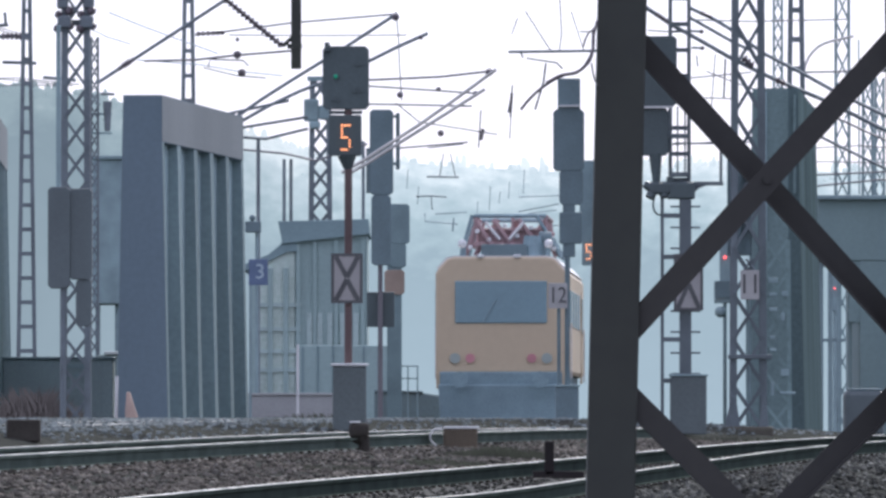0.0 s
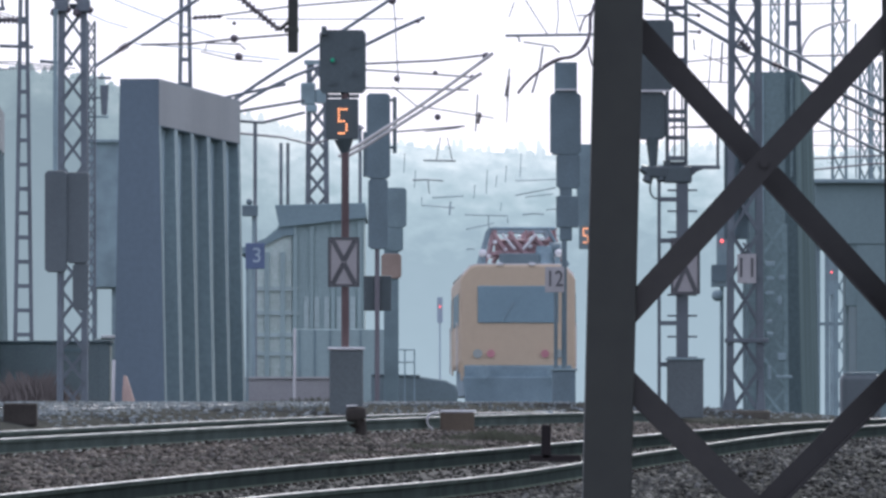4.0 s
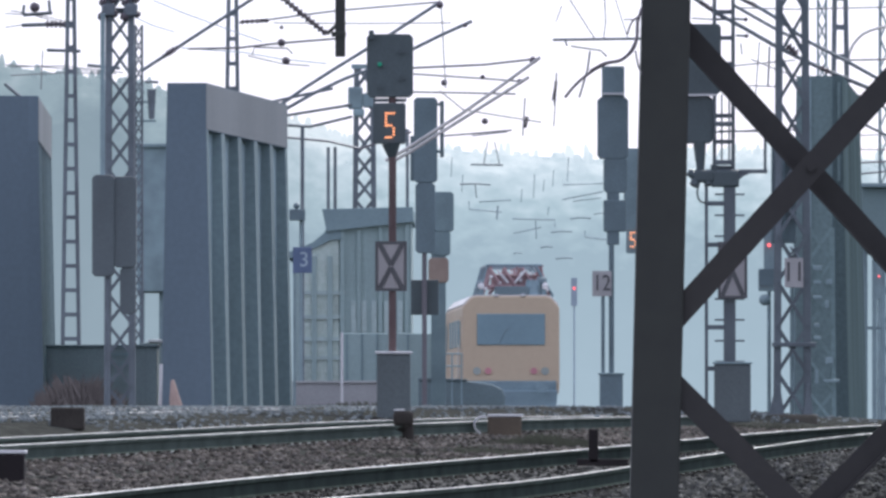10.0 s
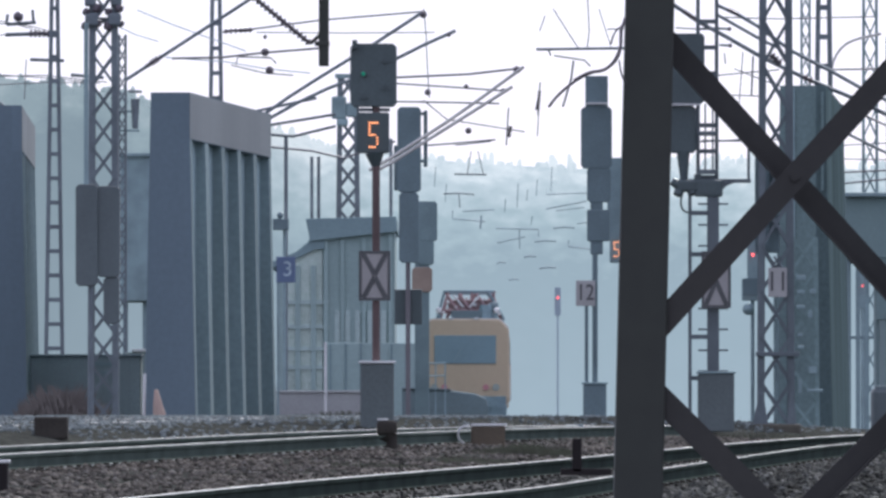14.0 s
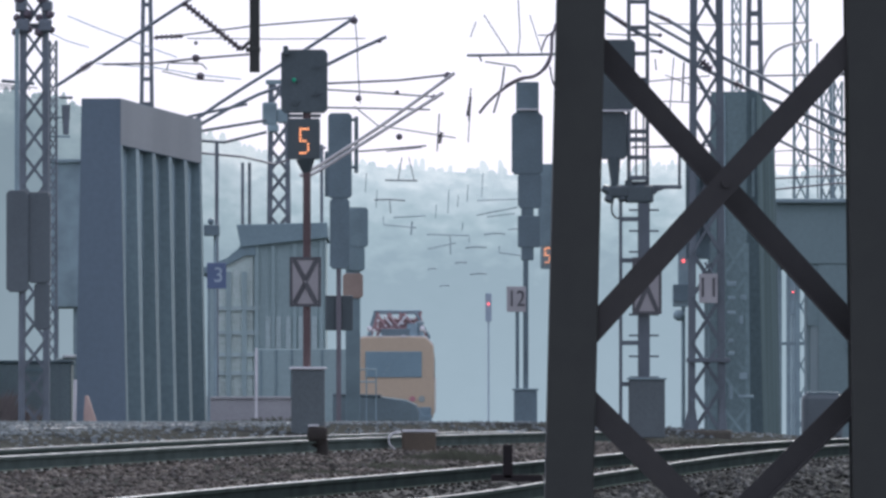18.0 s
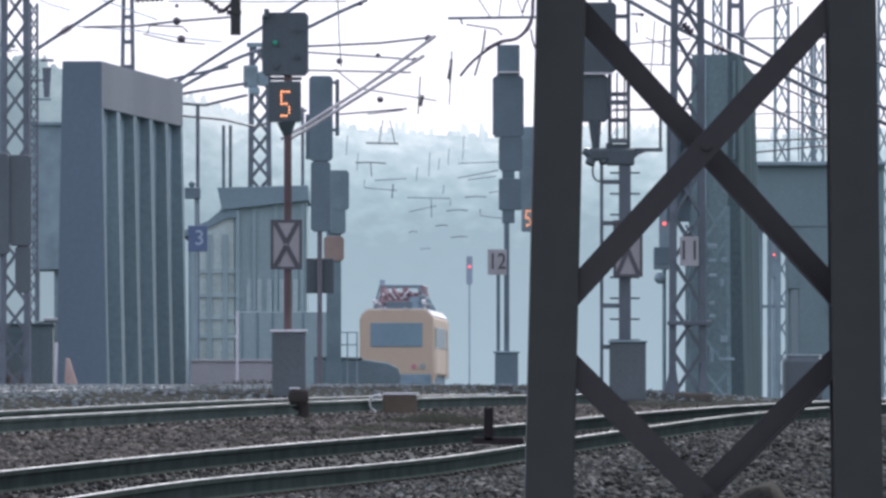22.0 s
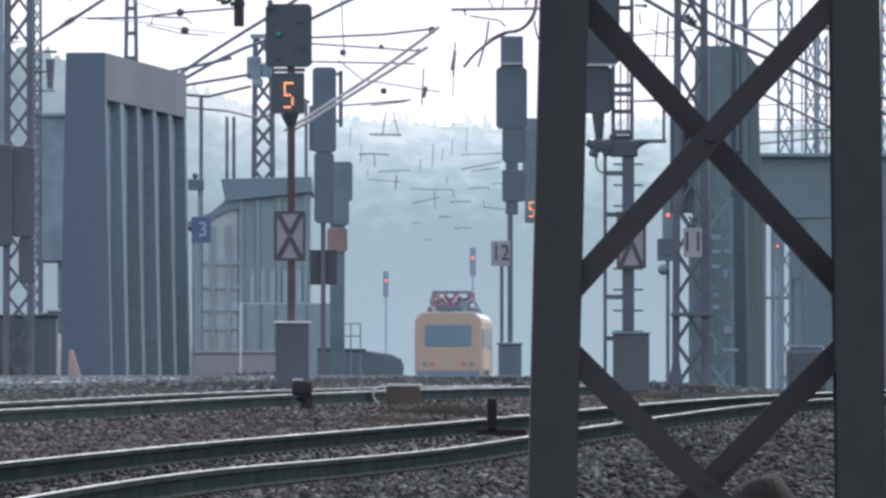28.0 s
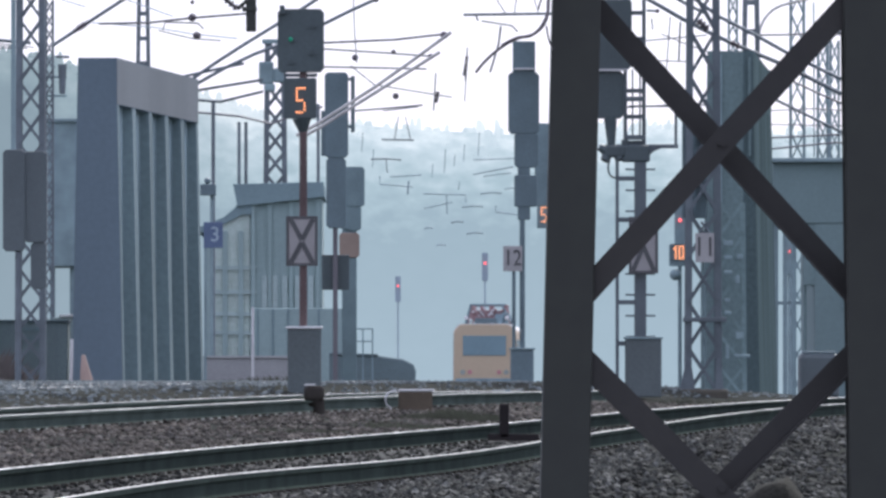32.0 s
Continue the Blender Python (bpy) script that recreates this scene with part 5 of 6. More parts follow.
run(205, 0.021, WIRE, (5.320, 8.975), (5.891, 8.747), (6.348, 8.587), mat=COPPER)
run(300, 0.045, WIRE, (10.661, 12.291), (10.711, 12.558), (10.811, 12.792), (10.945, 12.976), (11.112, 13.126), (11.312, 13.226), (11.529, 13.293), (11.747, 13.343), (12.148, 13.427), mat=SUNLIT_TUBE)
run(300, 0.041, WIRE, (10.626, 12.359), (12.630, 12.393), (15.304, 12.326), mat=COPPER)
run(205, 0.035, WIRE, (7.489, 8.244), (8.631, 7.719), (9.316, 7.422), mat=COPPER)
run(190, 0.016, WIRE, (1.397, 9.430), (1.291, 9.134), mat=COPPER)
run(190, 0.016, WIRE, (1.280, 7.705), (1.249, 7.166), mat=COPPER)
run(190, 0.03, WIRE, (1.927, 8.582), (1.884, 8.244), (1.726, 7.715), mat=COPPER)
run(190, 0.014, WIRE, (2.403, 9.556), (2.530, 9.154), (2.646, 8.794), mat=COPPER)
run(190, 0.02, WIRE, (2.562, 9.175), (2.805, 9.175), mat=COPPER)
run(260, 0.015, WIRE, (-9.048, 12.038), (-8.585, 11.821), (-8.006, 11.647), mat=PALE_STEEL)
run(325, 0.029, TUBE, (13.031, 13.401), (13.013, 9.346), mat=FAR_STEEL)
run(325, 0.029, TUBE, (13.321, 14.306), (13.339, 9.346), mat=FAR_STEEL)
run(325, 0.029, TUBE, (13.792, 13.582), (13.792, 9.346), mat=FAR_STEEL)
run(325, 0.029, TUBE, (14.407, 14.487), (14.407, 9.346), mat=FAR_STEEL)
run(325, 0.029, TUBE, (14.986, 13.944), (14.986, 9.346), mat=FAR_STEEL)
run(325, 0.027, WIRE, (11.873, 10.831), (13.321, 10.903), (15.493, 10.758), mat=COPPER)
run(325, 0.027, WIRE, (11.873, 10.396), (15.493, 10.324), mat=COPPER)
run(205, 0.034, TUBE, (-4.371, 8.106), (-3.801, 8.232), (-3.116, 8.380), mat=STEEL)
run(205, 0.04, TUBE, (4.990, 10.060), (5.450, 9.800), (5.880, 9.556), (6.250, 9.380), mat=STEEL)
run(205, 0.021, WIRE, (5.287, 8.437), (5.926, 8.414), mat=COPPER)
run(205, 0.021, WIRE, (5.127, 9.294), (5.150, 9.065), mat=COPPER)

insulator(4.300, 204.9, 10.134, 4.600, 9.934, 0.065, 5)
insulator(5.200, 204.9, 10.165, 5.420, 10.065, 0.06, 4)
insulator(6.034, 204, 9.211, 6.238, 9.029, 0.10, 3)
insulator(6.720, 204.9, 8.810, 6.920, 8.712, 0.085, 2)
run(205, 0.024, WIRE, (4.140, 9.800), (4.653, 9.770), mat=COPPER)
for x, z in ((5.230, 9.775), (5.245, 9.440), (4.600, 9.775)):
    run(205, 0.03, TUBE, (5.030, z + 0.012), (x, z), mat=STEEL)
    weight(x, 205, z, 0.045)
insulator(-4.888, 154.9, 7.252, -4.768, 7.329, 0.06, 3)
insulator(-5.416, 239, 11.102, -5.203, 11.115, 0.06, 5)

# hanging post of a gantry
gp = thing("hanging_post", -1.911, 132, 6.378, "dark square post hanging from a gantry above", "post")
part("post", box(bmesh.new(), (0, 0, 0.95), (0.132, 0.13, 1.9), bevel=0.008), NEAR_STEEL, gp)
part("clamp", box(bmesh.new(), (-0.02, 0, 0.294), (0.191, 0.16, 0.059), bevel=0.005), NEAR_STEEL, gp)
insulator(-2.838, 132, 7.29, -2.088, 6.672, 0.055, 14)
part("stay", rod(bmesh.new(), (-2.088 - -1.911, 0, 0.294), (0, 0, 0.456), 0.025, 8), NEAR_STEEL, gp)


# ---- small things on the ballast ----
def ground_box(u, d, w, h, mat, label, cat, name, top=None):
    z = on_ground(u, d)
    t = thing(name, u, d, z - 0.02, label, cat)
    part("body", box(bmesh.new(), (0, 0, h / 2), (w, w * 0.7, h), bevel=min(w, h) * 0.08), mat, t)
    if top:
        # white lid imitates sun on the box top
        part("lid", box(bmesh.new(), (0.01, 0, h + 0.012), (w * 1.04, w * 0.74, 0.03), bevel=0.008), top, t, "lid with sunlight painted white")
    return t


ground_box(-4.876, 118, 0.394, 0.263, GRIMY, "grimy dark cable box on the ballast", "cable box", "cable_box")
ground_box(0.225, 131, 0.44, 0.277, YELLOW_BOX, "grimy ochre box with a bright top edge", "cable box", "cable_box", WHITE_PAINT)
ground_box(-4.166, 88, 0.314, 0.265, BOARD_BLACK, "dark cable box with a pale lid", "cable box", "cable_box", WHITE_PAINT)
ground_box(1.537, 150, 0.267, 0.217, SIGNAL_GREY, "small grey box beside the track", "cable box", "cable_box")
lan = thing("point_lantern", -1.015, 124, on_ground(-1.015, 124) - 0.02, "dark squat point indicator with a pale cap", "point indicator")
part("body", rod(bmesh.new(), (0.05, 0, 0), (0.05, 0, 0.22), 0.075, 12, 0.065), GRIMY, lan)
part("head", box(bmesh.new(), (-0.01, 0, 0.285), (0.25, 0.2, 0.19), bevel=0.05), GRIMY, lan, smooth=True)
part("skirt", rod(bmesh.new(), (0.03, 0, 0.14), (0.0, 0, 0.2), 0.06, 12, 0.11), GRIMY, lan)
# sunlight on the cap is put in as white
part("cap", box(bmesh.new(), (-0.06, 0, 0.39), (0.13, 0.18, 0.02), bevel=0.006), WHITE_PAINT, lan, "cap with sunlight painted white")
hose = thing("hose_loop", 0, 0, 0, "pale bent hose beside the ochre box", "hose")
strand("hose", [(-0.088, 130.9, 1.469), (-0.16, 130.9, 1.556), (-0.131, 130.9, 1.666), (-0.015, 130.9, 1.702)], 0.012, WHITE_PAINT, hose)
peg = thing("track_marker", 0.963, 92, 1.236, "dark upright peg on a flat bar beside the rail", "track marker")
part("peg", box(bmesh.new(), (0, 0, 0.164), (0.087, 0.1, 0.307), bevel=0.008), BOARD_BLACK, peg)
part("bar", box(bmesh.new(), (0.082, 0, 0.015), (0.461, 0.1, 0.061), bevel=0.004), BOARD_BLACK, peg)
part("stake", box(bmesh.new(), (0.01, 0.35, -0.004), (0.05, 0.6, 0.02)), BOARD_BLACK, peg)
rock = thing("boulder", 1.495, 40, 0.2, "dark broken concrete block with a rounded mossy top", "concrete block")
bm = ball(bmesh.new(), (0, 0, 0), 1.0, 3)
for v in bm.verts:
    v.co = Vector((v.co.x * 0.158 - 0.012, v.co.y * 0.25, max(min(v.co.z, 0.72), -1) * 0.24 + (0.065 * v.co.x if v.co.x < 0.4 else -0.04))) * (1 + 0.12 * noise.noise(v.co * 2.5))
    v.co.z += 1.097 - 0.2
part("block", bm, DARK_ROCK, rock, smooth=True)
part("plinth", box(bmesh.new(), (0, 0, 0.3), (0.2, 0.3, 0.7), bevel=0.03), DARK_ROCK, rock)

# dry weeds
def tuft(name, u, d, w, h, n, mat, label, seed):
    rng = random.Random(seed)
    bm = bmesh.new()
    z = on_ground(u, d) if d < 200 else 1.58
    for i in range(n):
        x, y = u + rng.uniform(-w / 2, w / 2), d + rng.uniform(-0.6, 0.6)
        a = rng.uniform(-0.5, 0.5)
        hh = h * rng.uniform(0.4, 1.0) * (1 - abs(x - u) / w)
        s = hh * 0.008 + 0.003
        v = [bm.verts.new(p) for p in ((x - s, y, z), (x + s, y, z), (x + s + a * hh * 0.4, y, z + hh * 0.6), (x + a * hh, y, z + hh))]
        bm.faces.new(v)
    return solid(name, bm, mat, label, "weeds", kind="stuff")


tuft("dry_weeds", -7.45, 185, 1.5, 0.95, 1300, EARTH_RED, "reddish dry weeds by a mast foot", 4)
heap = bmesh.new()
bmesh.ops.create_cone(heap, cap_ends=True, segments=18, radius1=0.352, radius2=0.05, depth=0.87, matrix=Matrix.Translation((-5.78, 186, 1.5 + 0.456)))
bmesh.ops.subdivide_edges(heap, edges=heap.edges, cuts=2, use_grid_fill=True)
for v in heap.verts:
    if v.co.x < -5.8:
        v.co.x = -5.8 + (v.co.x - -5.8) * 0.1
    v.co += 0.04 * noise.noise_vector(v.co * 3)
solid("sand_heap", heap, SAND, "pale pinkish heap of sand at a pier foot", "heap", smooth=True)
tower = thing("relay_building", -10.916, 330, 1.58, "blue-grey relay building raised on posts behind the masts", "building")
part("wall", box(bmesh.new(), (0, 2, (10.642 + 5.9) / 2 - 1.58), (0.956, 4, 4.741), bevel=0.03), FAR_STEEL, tower)
part("roof", box(bmesh.new(), (0, 2, 10.66 - 1.58), (1.029, 4.3, 0.12), bevel=0.02), FAR_STEEL, tower)
for u in (-0.331, 0.312):
    part("post", box(bmesh.new(), (u, 0.5, (5.9 - 1.58) / 2), (0.165, 0.2, 5.9 - 1.58), bevel=0.02), FAR_STEEL, tower)
tank = thing("equipment_hut", -6.923, 210, 1.58, "teal-grey box with a bright top edge beside a pier", "hut")
part("body", box(bmesh.new(), (0, 0.5, (3.284 - 1.58) / 2), (0.491, 1.0, 3.284 - 1.58), bevel=0.03), HUT_GREY, tank)
# lid made white to show sun on it
part("lid", box(bmesh.new(), (0.07, 0.45, 3.319 - 1.58), (0.327, 1.0, 0.06), bevel=0.01), WHITE_PAINT, tank, "lid whitened to look sunlit")
tuft("grass", 0.668, 125, 1.253, 0.181, 1200, GRASS, "sparse yellow-green grass between tracks", 6)
for k, (u, d, w, h, n) in enumerate(((-6.212, 168, 2.807, 0.131, 500), (-3.487, 172, 2.49, 0.115, 400), (-2.071, 166, 1.664, 0.166, 380), (-0.227, 170, 2.083, 0.133, 420), (1.686, 172, 1.533, 0.115, 300), (4.227, 150, 2.005, 0.134, 420), (-3.181, 118, 1.971, 0.092, 420), (-1.397, 112, 1.622, 0.075, 380))):
    tuft("grass", u, d, w, h, n, GRASS, "thin dry grass on the ballast", 20 + k)
tuft("grass", -0.158, 118, 1.314, 0.105, 700, GRASS, "sparse yellow-green grass between tracks", 7)


block = thing("platform_end", -0.374, 240, 1.5, "dark low platform end with a rounded top edge", "platform")
part("body", plate(bmesh.new(), [(-1.25, 0), (0.70, 0), (0.78, 0.4), (0.80, 0.75), (0.74, 0.92), (0.5, 1.04), (-0.1, 1.12), (-1.25, 1.15)], -0.2, 2.0, 0.05), PLATFORM_GREY, block)
part("coping", plate(bmesh.new(), [(-1.25, 1.15), (-0.1, 1.122), (-0.1, 1.16), (-1.25, 1.19)], -0.26, 2.0, 0.01), SIGNAL_GREY, block, "worn concrete coping")


# ---- the wooded hill in the distance ----
def hill_material():
    m = bpy.data.materials.new("distant forest with painted haze")
    m.use_nodes = True
    n, l = m.node_tree.nodes, m.node_tree.links
    b = n["Principled BSDF"]
    co, sep = n.new("ShaderNodeTexCoord"), n.new("ShaderNodeSeparateXYZ")
    l.new(co.outputs["Object"], sep.inputs[0])
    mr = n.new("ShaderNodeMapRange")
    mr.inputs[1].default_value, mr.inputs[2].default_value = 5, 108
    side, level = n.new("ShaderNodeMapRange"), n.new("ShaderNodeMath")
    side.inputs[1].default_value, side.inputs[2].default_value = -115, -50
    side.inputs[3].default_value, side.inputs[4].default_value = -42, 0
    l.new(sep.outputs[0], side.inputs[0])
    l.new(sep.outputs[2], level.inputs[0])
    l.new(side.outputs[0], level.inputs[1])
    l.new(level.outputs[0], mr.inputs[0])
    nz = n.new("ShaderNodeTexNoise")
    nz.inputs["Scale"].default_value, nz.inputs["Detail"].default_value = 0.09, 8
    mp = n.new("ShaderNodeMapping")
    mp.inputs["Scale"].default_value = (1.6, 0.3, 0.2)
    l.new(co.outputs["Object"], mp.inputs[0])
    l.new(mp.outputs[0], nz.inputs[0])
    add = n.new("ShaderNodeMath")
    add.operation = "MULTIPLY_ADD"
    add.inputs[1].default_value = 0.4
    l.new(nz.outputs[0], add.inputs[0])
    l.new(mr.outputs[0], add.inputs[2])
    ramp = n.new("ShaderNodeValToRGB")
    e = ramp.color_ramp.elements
    # bluish haze painted as glow, paling towards the ridge
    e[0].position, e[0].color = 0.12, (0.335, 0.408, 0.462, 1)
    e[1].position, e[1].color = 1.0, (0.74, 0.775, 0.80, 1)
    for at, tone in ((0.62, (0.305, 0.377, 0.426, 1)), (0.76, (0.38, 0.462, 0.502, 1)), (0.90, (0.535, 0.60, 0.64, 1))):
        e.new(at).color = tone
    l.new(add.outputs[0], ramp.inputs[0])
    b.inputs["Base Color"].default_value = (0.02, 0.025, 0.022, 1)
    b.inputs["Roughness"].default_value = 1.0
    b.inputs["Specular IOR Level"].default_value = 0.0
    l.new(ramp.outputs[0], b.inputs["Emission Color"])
    shade = n.new("ShaderNodeMapRange")   # the painted glow dims to the left
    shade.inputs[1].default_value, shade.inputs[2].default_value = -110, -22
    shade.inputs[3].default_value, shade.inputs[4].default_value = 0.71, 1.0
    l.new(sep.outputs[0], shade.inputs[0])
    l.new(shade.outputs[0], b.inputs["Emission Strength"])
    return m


RIDGELINE = [(-260, 122), (-140, 106), (-118, 103.5), (-105, 102), (-88, 100), (-72, 95), (-58, 91), (-42, 87), (-20, 84), (10, 82.5), (40, 81), (90, 83), (130, 81), (260, 84)]
rng = np.random.default_rng(8)
hv, hf = [], []
for row in range(16):
    y = 2500 + row * 40
    share = (row + 0.6) / 16
    for x in np.arange(-150, 165, 1.35):
        xx = x + rng.uniform(-0.8, 0.8)
        yy = y + rng.uniform(-40, 40)
        hh = rng.uniform(8.5, 10) + 1.8 * rng.random() ** 3 + (3.5 * rng.random() ** 4 if row > 13 else 0)
        bb = (ease(x, RIDGELINE) - 9) * min((share + (yy - y) / 640), 0.985) ** 1.1 * yy / 2800 - 4 + rng.uniform(-0.5, 0.5)
        k = len(hv)
        w = rng.uniform(0.6, 1.3) if row < 14 else rng.uniform(0.9, 1.9)
        hv.append((xx, yy, bb + hh))
        for lev, rr in ((0.94, 0.6), (0.8, 0.95), (0.5, 1.0), (0.0, 0.8)):
            for i in range(6):
                a = i * 1.0472 + rng.uniform(-0.3, 0.3)
                q = w * rr * rng.uniform(0.6, 1.25)
                hv.append((xx + q * math.cos(a), yy + q * math.sin(a), bb + hh * lev + rng.uniform(-0.6, 0.6)))
        for i in range(6):
            hf.append((k, k + 1 + i, k + 1 + (i + 1) % 6))
            for lv in range(3):
                o = k + 1 + lv * 6
                hf.append((o + i, o + 6 + i, o + 6 + (i + 1) % 6, o + (i + 1) % 6))
cols = np.arange(-1400, 1401, 40)
k = len(hv)
for y, share in ((2440, 0.0), (2600, 0.3), (2800, 0.6), (3100, 1.0), (3600, 1.05)):
    for x in cols:
        hv.append((x, y, 1.2 + (ease(min(max(x, -260), 260), RIDGELINE) - 8) * share * min(y, 3100) / 2800))
nc = len(cols)
for j in range(4):
    for i in range(nc - 1):
        o = k + j * nc + i
        hf.append((o, o + 1, o + nc + 1, o + nc))
hm = bpy.data.meshes.new("backdrop")
hm.from_pydata(hv, [], hf)
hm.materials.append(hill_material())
tagged(new("backdrop", hm), "distant wooded hillside, pale blue haze in its glow", "backdrop", kind="structure")


# ---- the yellow rail car ----
def rail_car():
    t = thing("rail_car", 0, 0, TRAIN_RAIL, "yellow overhead-line maintenance rail car with red roof platform", "rail car")
    L, W = 15.0, 2.85
    h = W / 2
    prof = [(-h, 1.28), (-h + 0.03, 1.2), (h - 0.03, 1.2), (h, 1.28), (h, 3.36), (h - 0.05, 3.45), (h - 0.26, 3.68), (h - 0.4, 3.72), (-h + 0.4, 3.72), (-h + 0.26, 3.68), (-h + 0.05, 3.45), (-h, 3.36)]
    body = part("body", plate(bmesh.new(), prof, 0, L, 0.05), YELLOW, t, "yellow painted car body")
    roof = [(h - 0.055, 3.455), (h - 0.02, 3.48), (h - 0.24, 3.715), (h - 0.4, 3.75), (-h + 0.4, 3.75), (-h + 0.24, 3.715), (-h + 0.02, 3.48), (-h + 0.055, 3.455), (-h + 0.27, 3.685), (-h + 0.4, 3.725), (h - 0.4, 3.725), (h - 0.27, 3.685)]
    part("roof", plate(bmesh.new(), roof, 0.06, L - 0.06), ROOF_GREY, t, "light grey roof skin")
    for s in (-1, 1):
        part("skirt_corner", plate(bmesh.new(), [(s * h, 1.22), (s * (h - 0.3), 1.22), (s * (h - 0.1), 0.86), (s * (h - 0.02), 0.86)][::s], -0.002, 1.1, 0.02), YELLOW, body)
    win = part("windscreen", box(bmesh.new(), (0, -0.012, 2.74), (2.0, 0.05, 0.92), bevel=0.02), GLASS, body, "wide dark windscreen")
    part("wiper", bar(bmesh.new(), (-0.4, -0.05, 2.3), (-0.1, -0.05, 2.8), 0.02, 0.02), UNDERFRAME, win)
    for s in (-1, 1):
        lamp = part("headlamp", rod(bmesh.new(), (s * 1.0, -0.05, 1.52), (s * 1.0, 0.02, 1.52), 0.115, 14), LAMP_TEAL, body, "round unlit headlamp")
        part("tail_lamp", rod(bmesh.new(), (s * 0.67, -0.05, 1.52), (s * 0.67, 0.02, 1.52), 0.1, 14), TAIL_GLOW, body, "round red tail lamp")
        part("buffer", rod(bmesh.new(), (s * 0.875, -0.65, 1.05), (s * 0.875, 0.05, 1.05), 0.09, 12), UNDERFRAME, t)
        part("buffer_plate", rod(bmesh.new(), (s * 0.875, -0.7, 1.05), (s * 0.875, -0.63, 1.05), 0.18, 16), UNDERFRAME, t)
        for k in range(6):
            y = 1.2 + k * 2.3
            if k in (0, 5):
                door = part("door", box(bmesh.new(), (s * (h + 0.004), y, 2.1), (0.04, 0.75, 2.1), bevel=0.01), YELLOW, body)
                part("door_window", box(bmesh.new(), (s * (h + 0.03), y, 2.6), (0.02, 0.5, 0.8)), GLASS, door)
                part("handrail", rod(bmesh.new(), (s * (h + 0.06), y + 0.5, 1.1), (s * (h + 0.06), y + 0.5, 2.3), 0.02, 6), WHITE_PAINT, body)
            else:
                part("side_window", box(bmesh.new(), (s * (h + 0.003), y, 2.65), (0.03, 1.3, 0.8), bevel=0.01), GLASS, body)
    part("buffer_beam", box(bmesh.new(), (0, 0.04, 1.0), (2.66, 0.3, 0.46), bevel=0.03), UNDERFRAME, t)
    part("plough", plate(bmesh.new(), [(-1.3, 0.12), (1.3, 0.12), (1.36, 0.95), (-1.36, 0.95)], -0.25, 0.0, 0.03), UNDERFRAME, t, "dark rail guard below the buffer beam")
    part("underframe", box(bmesh.new(), (0, L / 2, 0.85), (2.6, L - 0.8, 0.75), bevel=0.03), UNDERFRAME, t)
    for y in (2.2, 4.4, L - 4.4, L - 2.2):
        for s in (-1, 1):
            w = part("wheel", rod(bmesh.new(), (s * 0.69, y, 0.42), (s * 0.82, y, 0.42), 0.42, 24), UNDERFRAME, t)
            part("hub", rod(bmesh.new(), (s * 0.82, y, 0.42), (s * 0.95, y, 0.42), 0.12, 12), STEEL, w)
    # working platform and lifting gear on the roof
    deck = part("platform_deck", box(bmesh.new(), (0.15, 3.2, 4.02), (1.75, 4.4, 0.1), bevel=0.02), TRAIN_RED, t, "red working platform")
    for x in (-0.65, 0.22, 1.0):
        for y in (1.05, 3.2, 5.35):
            part("railing_post", rod(bmesh.new(), (x, y, 4.05), (x * 0.9 + 0.03, y, 4.6), 0.035, 8), TRAIN_RED, deck)
    for y in (1.05, 5.35):
        part("railing_bar", rod(bmesh.new(), (-0.62, y, 4.64), (0.95, y, 4.64), 0.05, 8), UNDERFRAME, deck)
        part("railing_bar", rod(bmesh.new(), (-0.68, y, 4.34), (1.02, y, 4.34), 0.035, 8), TRAIN_RED, deck)
    for x in (-0.63, 0.96):
        part("railing_bar", rod(bmesh.new(), (x, 1.05, 4.62), (x, 5.35, 4.62), 0.04, 8), TRAIN_RED, deck)
    for x0, x1 in ((-0.6, -0.1), (-0.2, 0.35), (0.35, 0.95)):
        part("lifting_strut", rod(bmesh.new(), (x0, 1.0, 4.56), (x1, 1.0, 3.78), 0.055, 8), TRAIN_RED, deck)
        part("lifting_strut", rod(bmesh.new(), (x1, 1.15, 4.56), (x0, 1.15, 3.78), 0.055, 8), TRAIN_RED, deck)
    for y in (0.95, 3.2, 5.4):   # outer stays of the lifting frame
        for x0, x1 in ((-0.66, -0.92), (0.74, 1.28)):
            part("side_stay", rod(bmesh.new(), (x0, y, 4.66), (x1, y, 3.72), 0.04, 8), UNDERFRAME, deck, "grey outer stay")
    for x, z in ((-0.79, 4.2), (1.02, 4.2), (1.15, 3.95)):
        part("side_bar", rod(bmesh.new(), (x, 0.95, z), (x, 5.4, z), 0.035, 8), UNDERFRAME, deck)
    part("roof_cable_drum", rod(bmesh.new(), (0.80, 0.85, 4.12), (1.08, 0.85, 4.12), 0.17, 16), SIGNAL_GREY, deck, "round grey cable drum")
    for s in (-1, 1):
        part("white_strut", rod(bmesh.new(), (s * 0.42 + 0.05, 0.92, 4.5), (s * 0.1 + 0.05, 0.92, 4.12), 0.035, 8), WHITE_PAINT, deck, "white diagonal strut")
    part("panel", box(bmesh.new(), (0.1, 1.12, 4.2), (1.3, 0.03, 0.3), bevel=0.01), TRAIN_RED, deck)
    part("crate", box(bmesh.new(), (0.05, 0.75, 3.88), (1.0, 0.5, 0.26), bevel=0.03), SIGNAL_GREY, t)
    part("turret", rod(bmesh.new(), (0.68, 0.8, 3.74), (0.68, 0.8, 4.2), 0.28, 14, 0.2), UNDERFRAME, t, "dark grey turret")
    for x in (-0.86, 1.02):
        p = part("lamp_post", box(bmesh.new(), (x * 0.98, 0.6, 3.88), (0.12, 0.12, 0.3), bevel=0.02), UNDERFRAME, t)
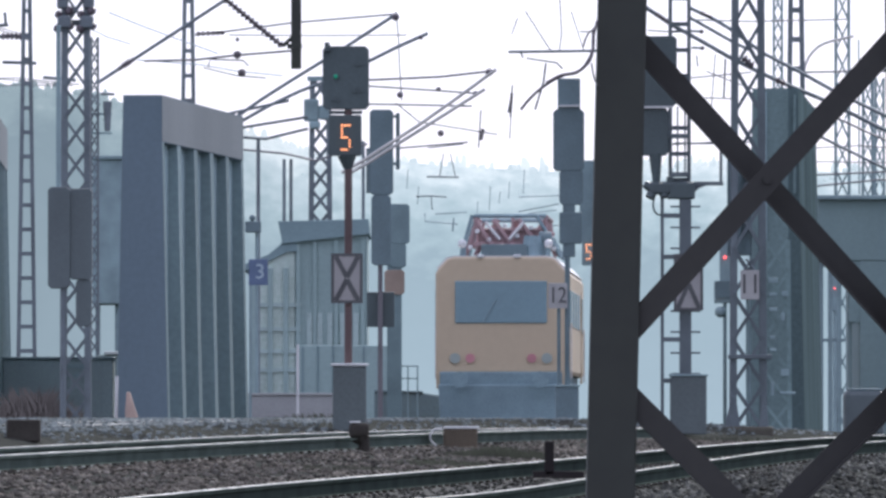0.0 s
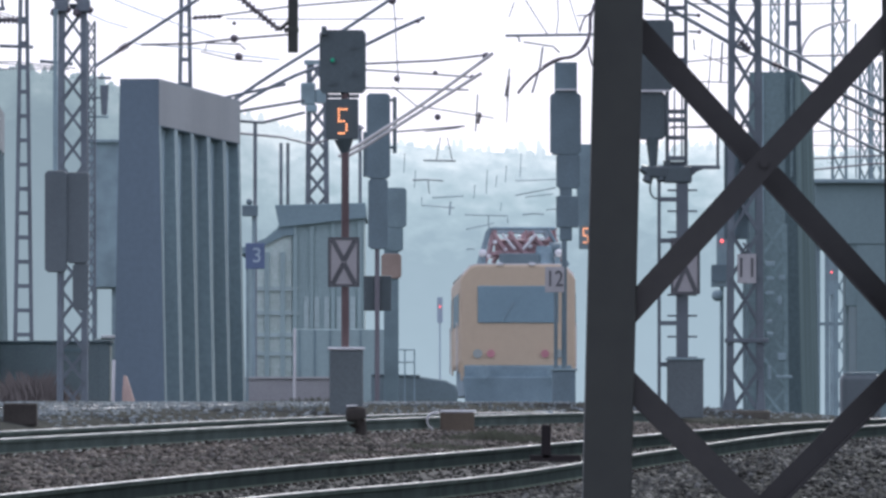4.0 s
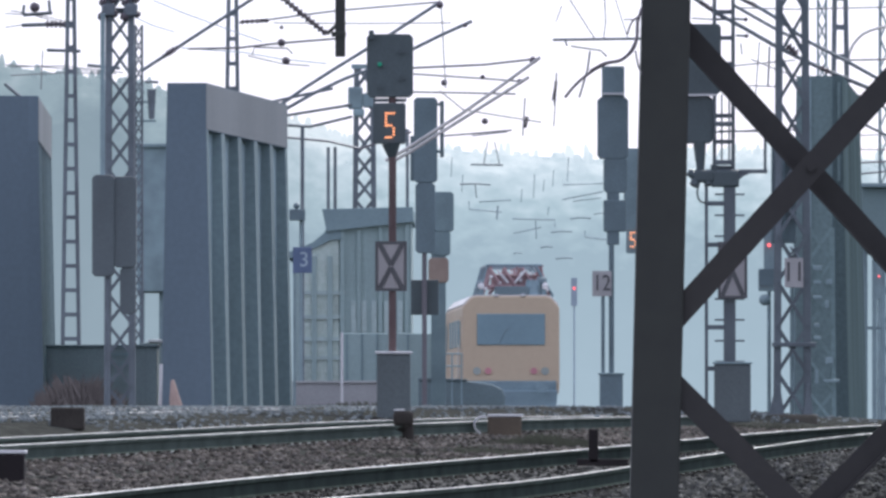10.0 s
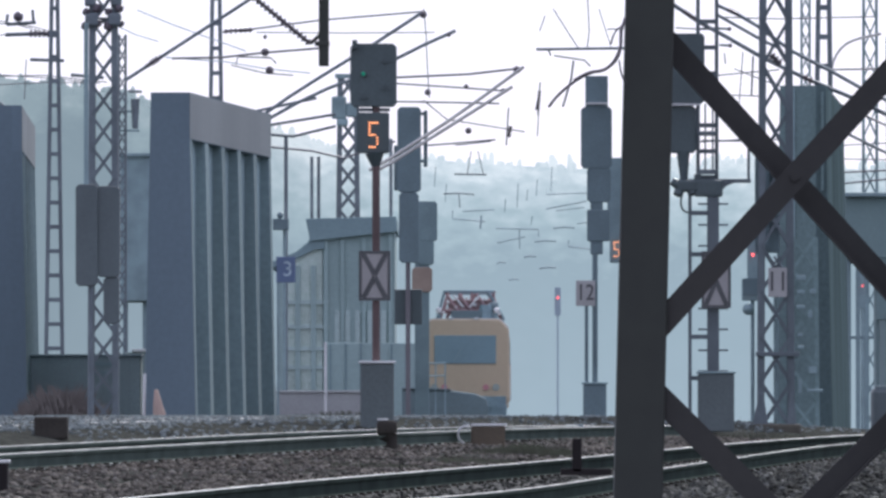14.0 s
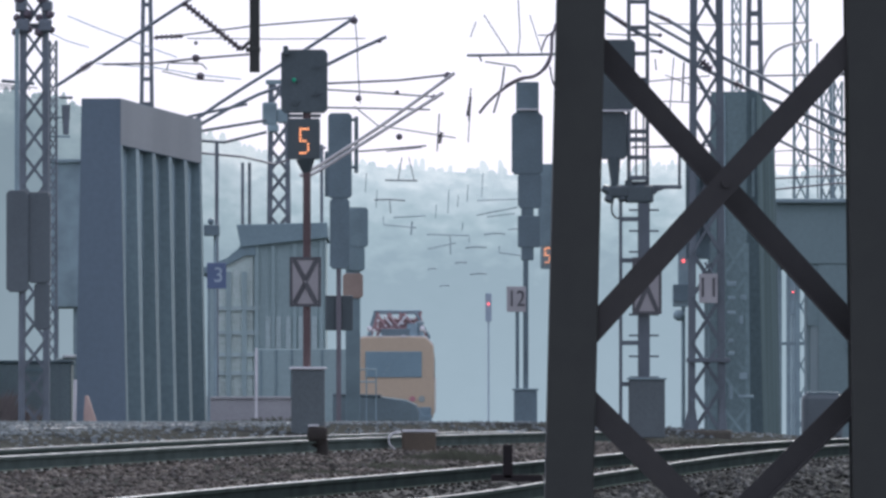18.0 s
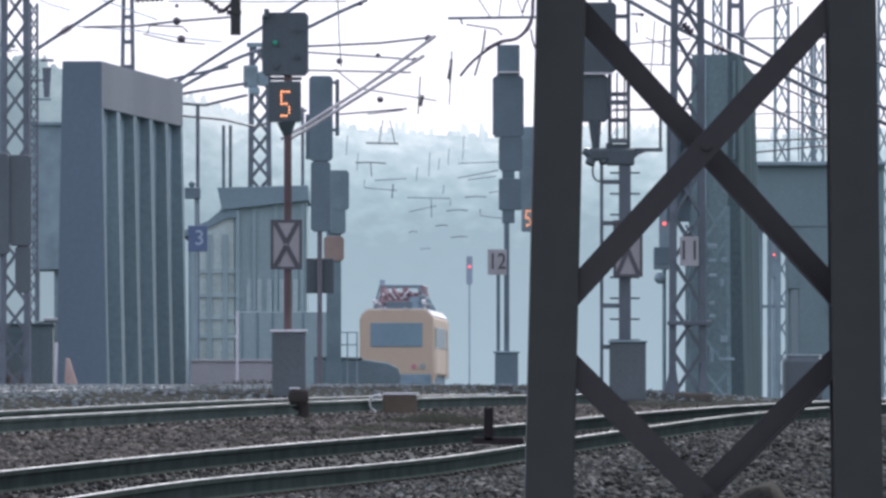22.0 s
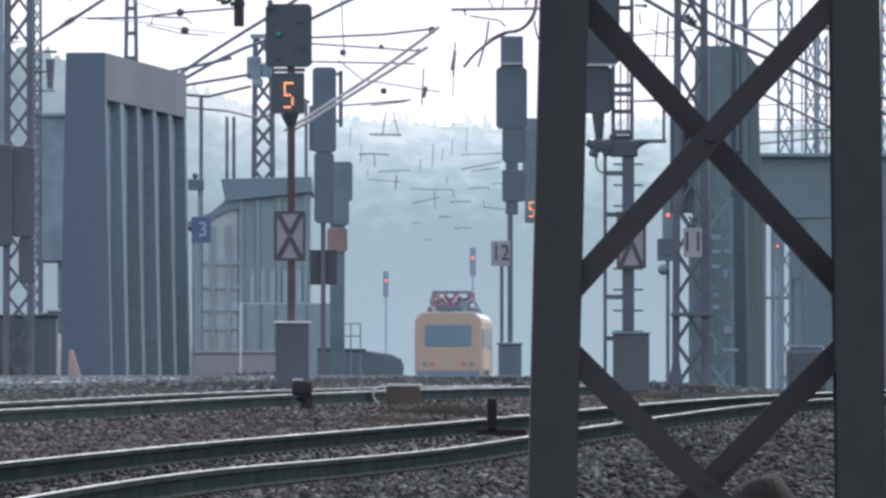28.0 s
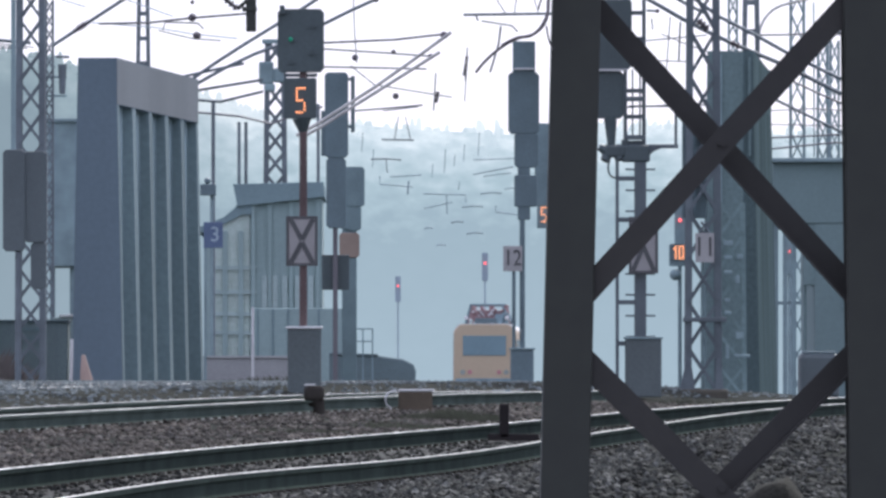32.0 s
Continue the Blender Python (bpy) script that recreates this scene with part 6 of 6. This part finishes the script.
        part("work_lamp", ball(bmesh.new(), (x, 0.5, 4.02), 0.1), WHITE_PAINT, p, "white work lamp")
    for x in (-0.45, 0.35):
        part("marker_lamp", box(bmesh.new(), (x, 0.0, 3.74), (0.16, 0.1, 0.07), bevel=0.02), WHITE_PAINT, t)
    # added white boxes stand in for glints on the lifting gear
    for x, y, z in ((-0.55, 0.95, 4.3), (-0.3, 0.98, 4.12), (0.05, 0.96, 4.42), (0.32, 0.97, 4.2), (0.62, 0.96, 4.38), (0.88, 0.97, 4.1), (-0.7, 0.9, 3.95), (1.12, 0.9, 3.92)):
        part("bright_fitting", box(bmesh.new(), (x, y, z), (0.1, 0.06, 0.09), bevel=0.02), WHITE_PAINT, deck, "white box standing in for a glint")
    for x in (-0.72, 1.05):
        part("deck_support", rod(bmesh.new(), (x * 1.12, 1.0, 3.74), (x * 0.75, 1.0, 4.6), 0.05, 8), TRAIN_RED, deck)
    return t


car = rail_car()
train_track = thing("railway_track", 0, 0, 0, "far track that winds across the yard under the rail car", "railway track", "tracks across the yard")
for q in (-0.75, 0.75):
    path = [(on_line(d) + q, d, line_rail(d)) for d in np.arange(200, 640, 6.0)]
    r = part("rail", rail_mesh(path, RAIL_SIDE, FOOT_WEB), RAIL_SIDE, train_track)
    part("rail_head", rail_mesh(path, RAIL_HEAD, HEAD_TOP), RAIL_HEAD, r)

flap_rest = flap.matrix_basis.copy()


def motions():
    rows = []
    for k in range(0, 65):
        s = k * 0.5
        d = 220.5 + 7.7 * s
        x, ahead = on_line(d), on_line(d + 14.0)
        rows.append((s, pose(x, d, line_rail(d), -0.11, 0, -math.degrees(math.atan2(ahead - x, 14.0)))))
    walk(car, rows)
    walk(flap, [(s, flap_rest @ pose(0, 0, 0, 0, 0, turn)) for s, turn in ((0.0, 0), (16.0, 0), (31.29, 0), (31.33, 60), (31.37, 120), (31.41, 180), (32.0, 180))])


motions()
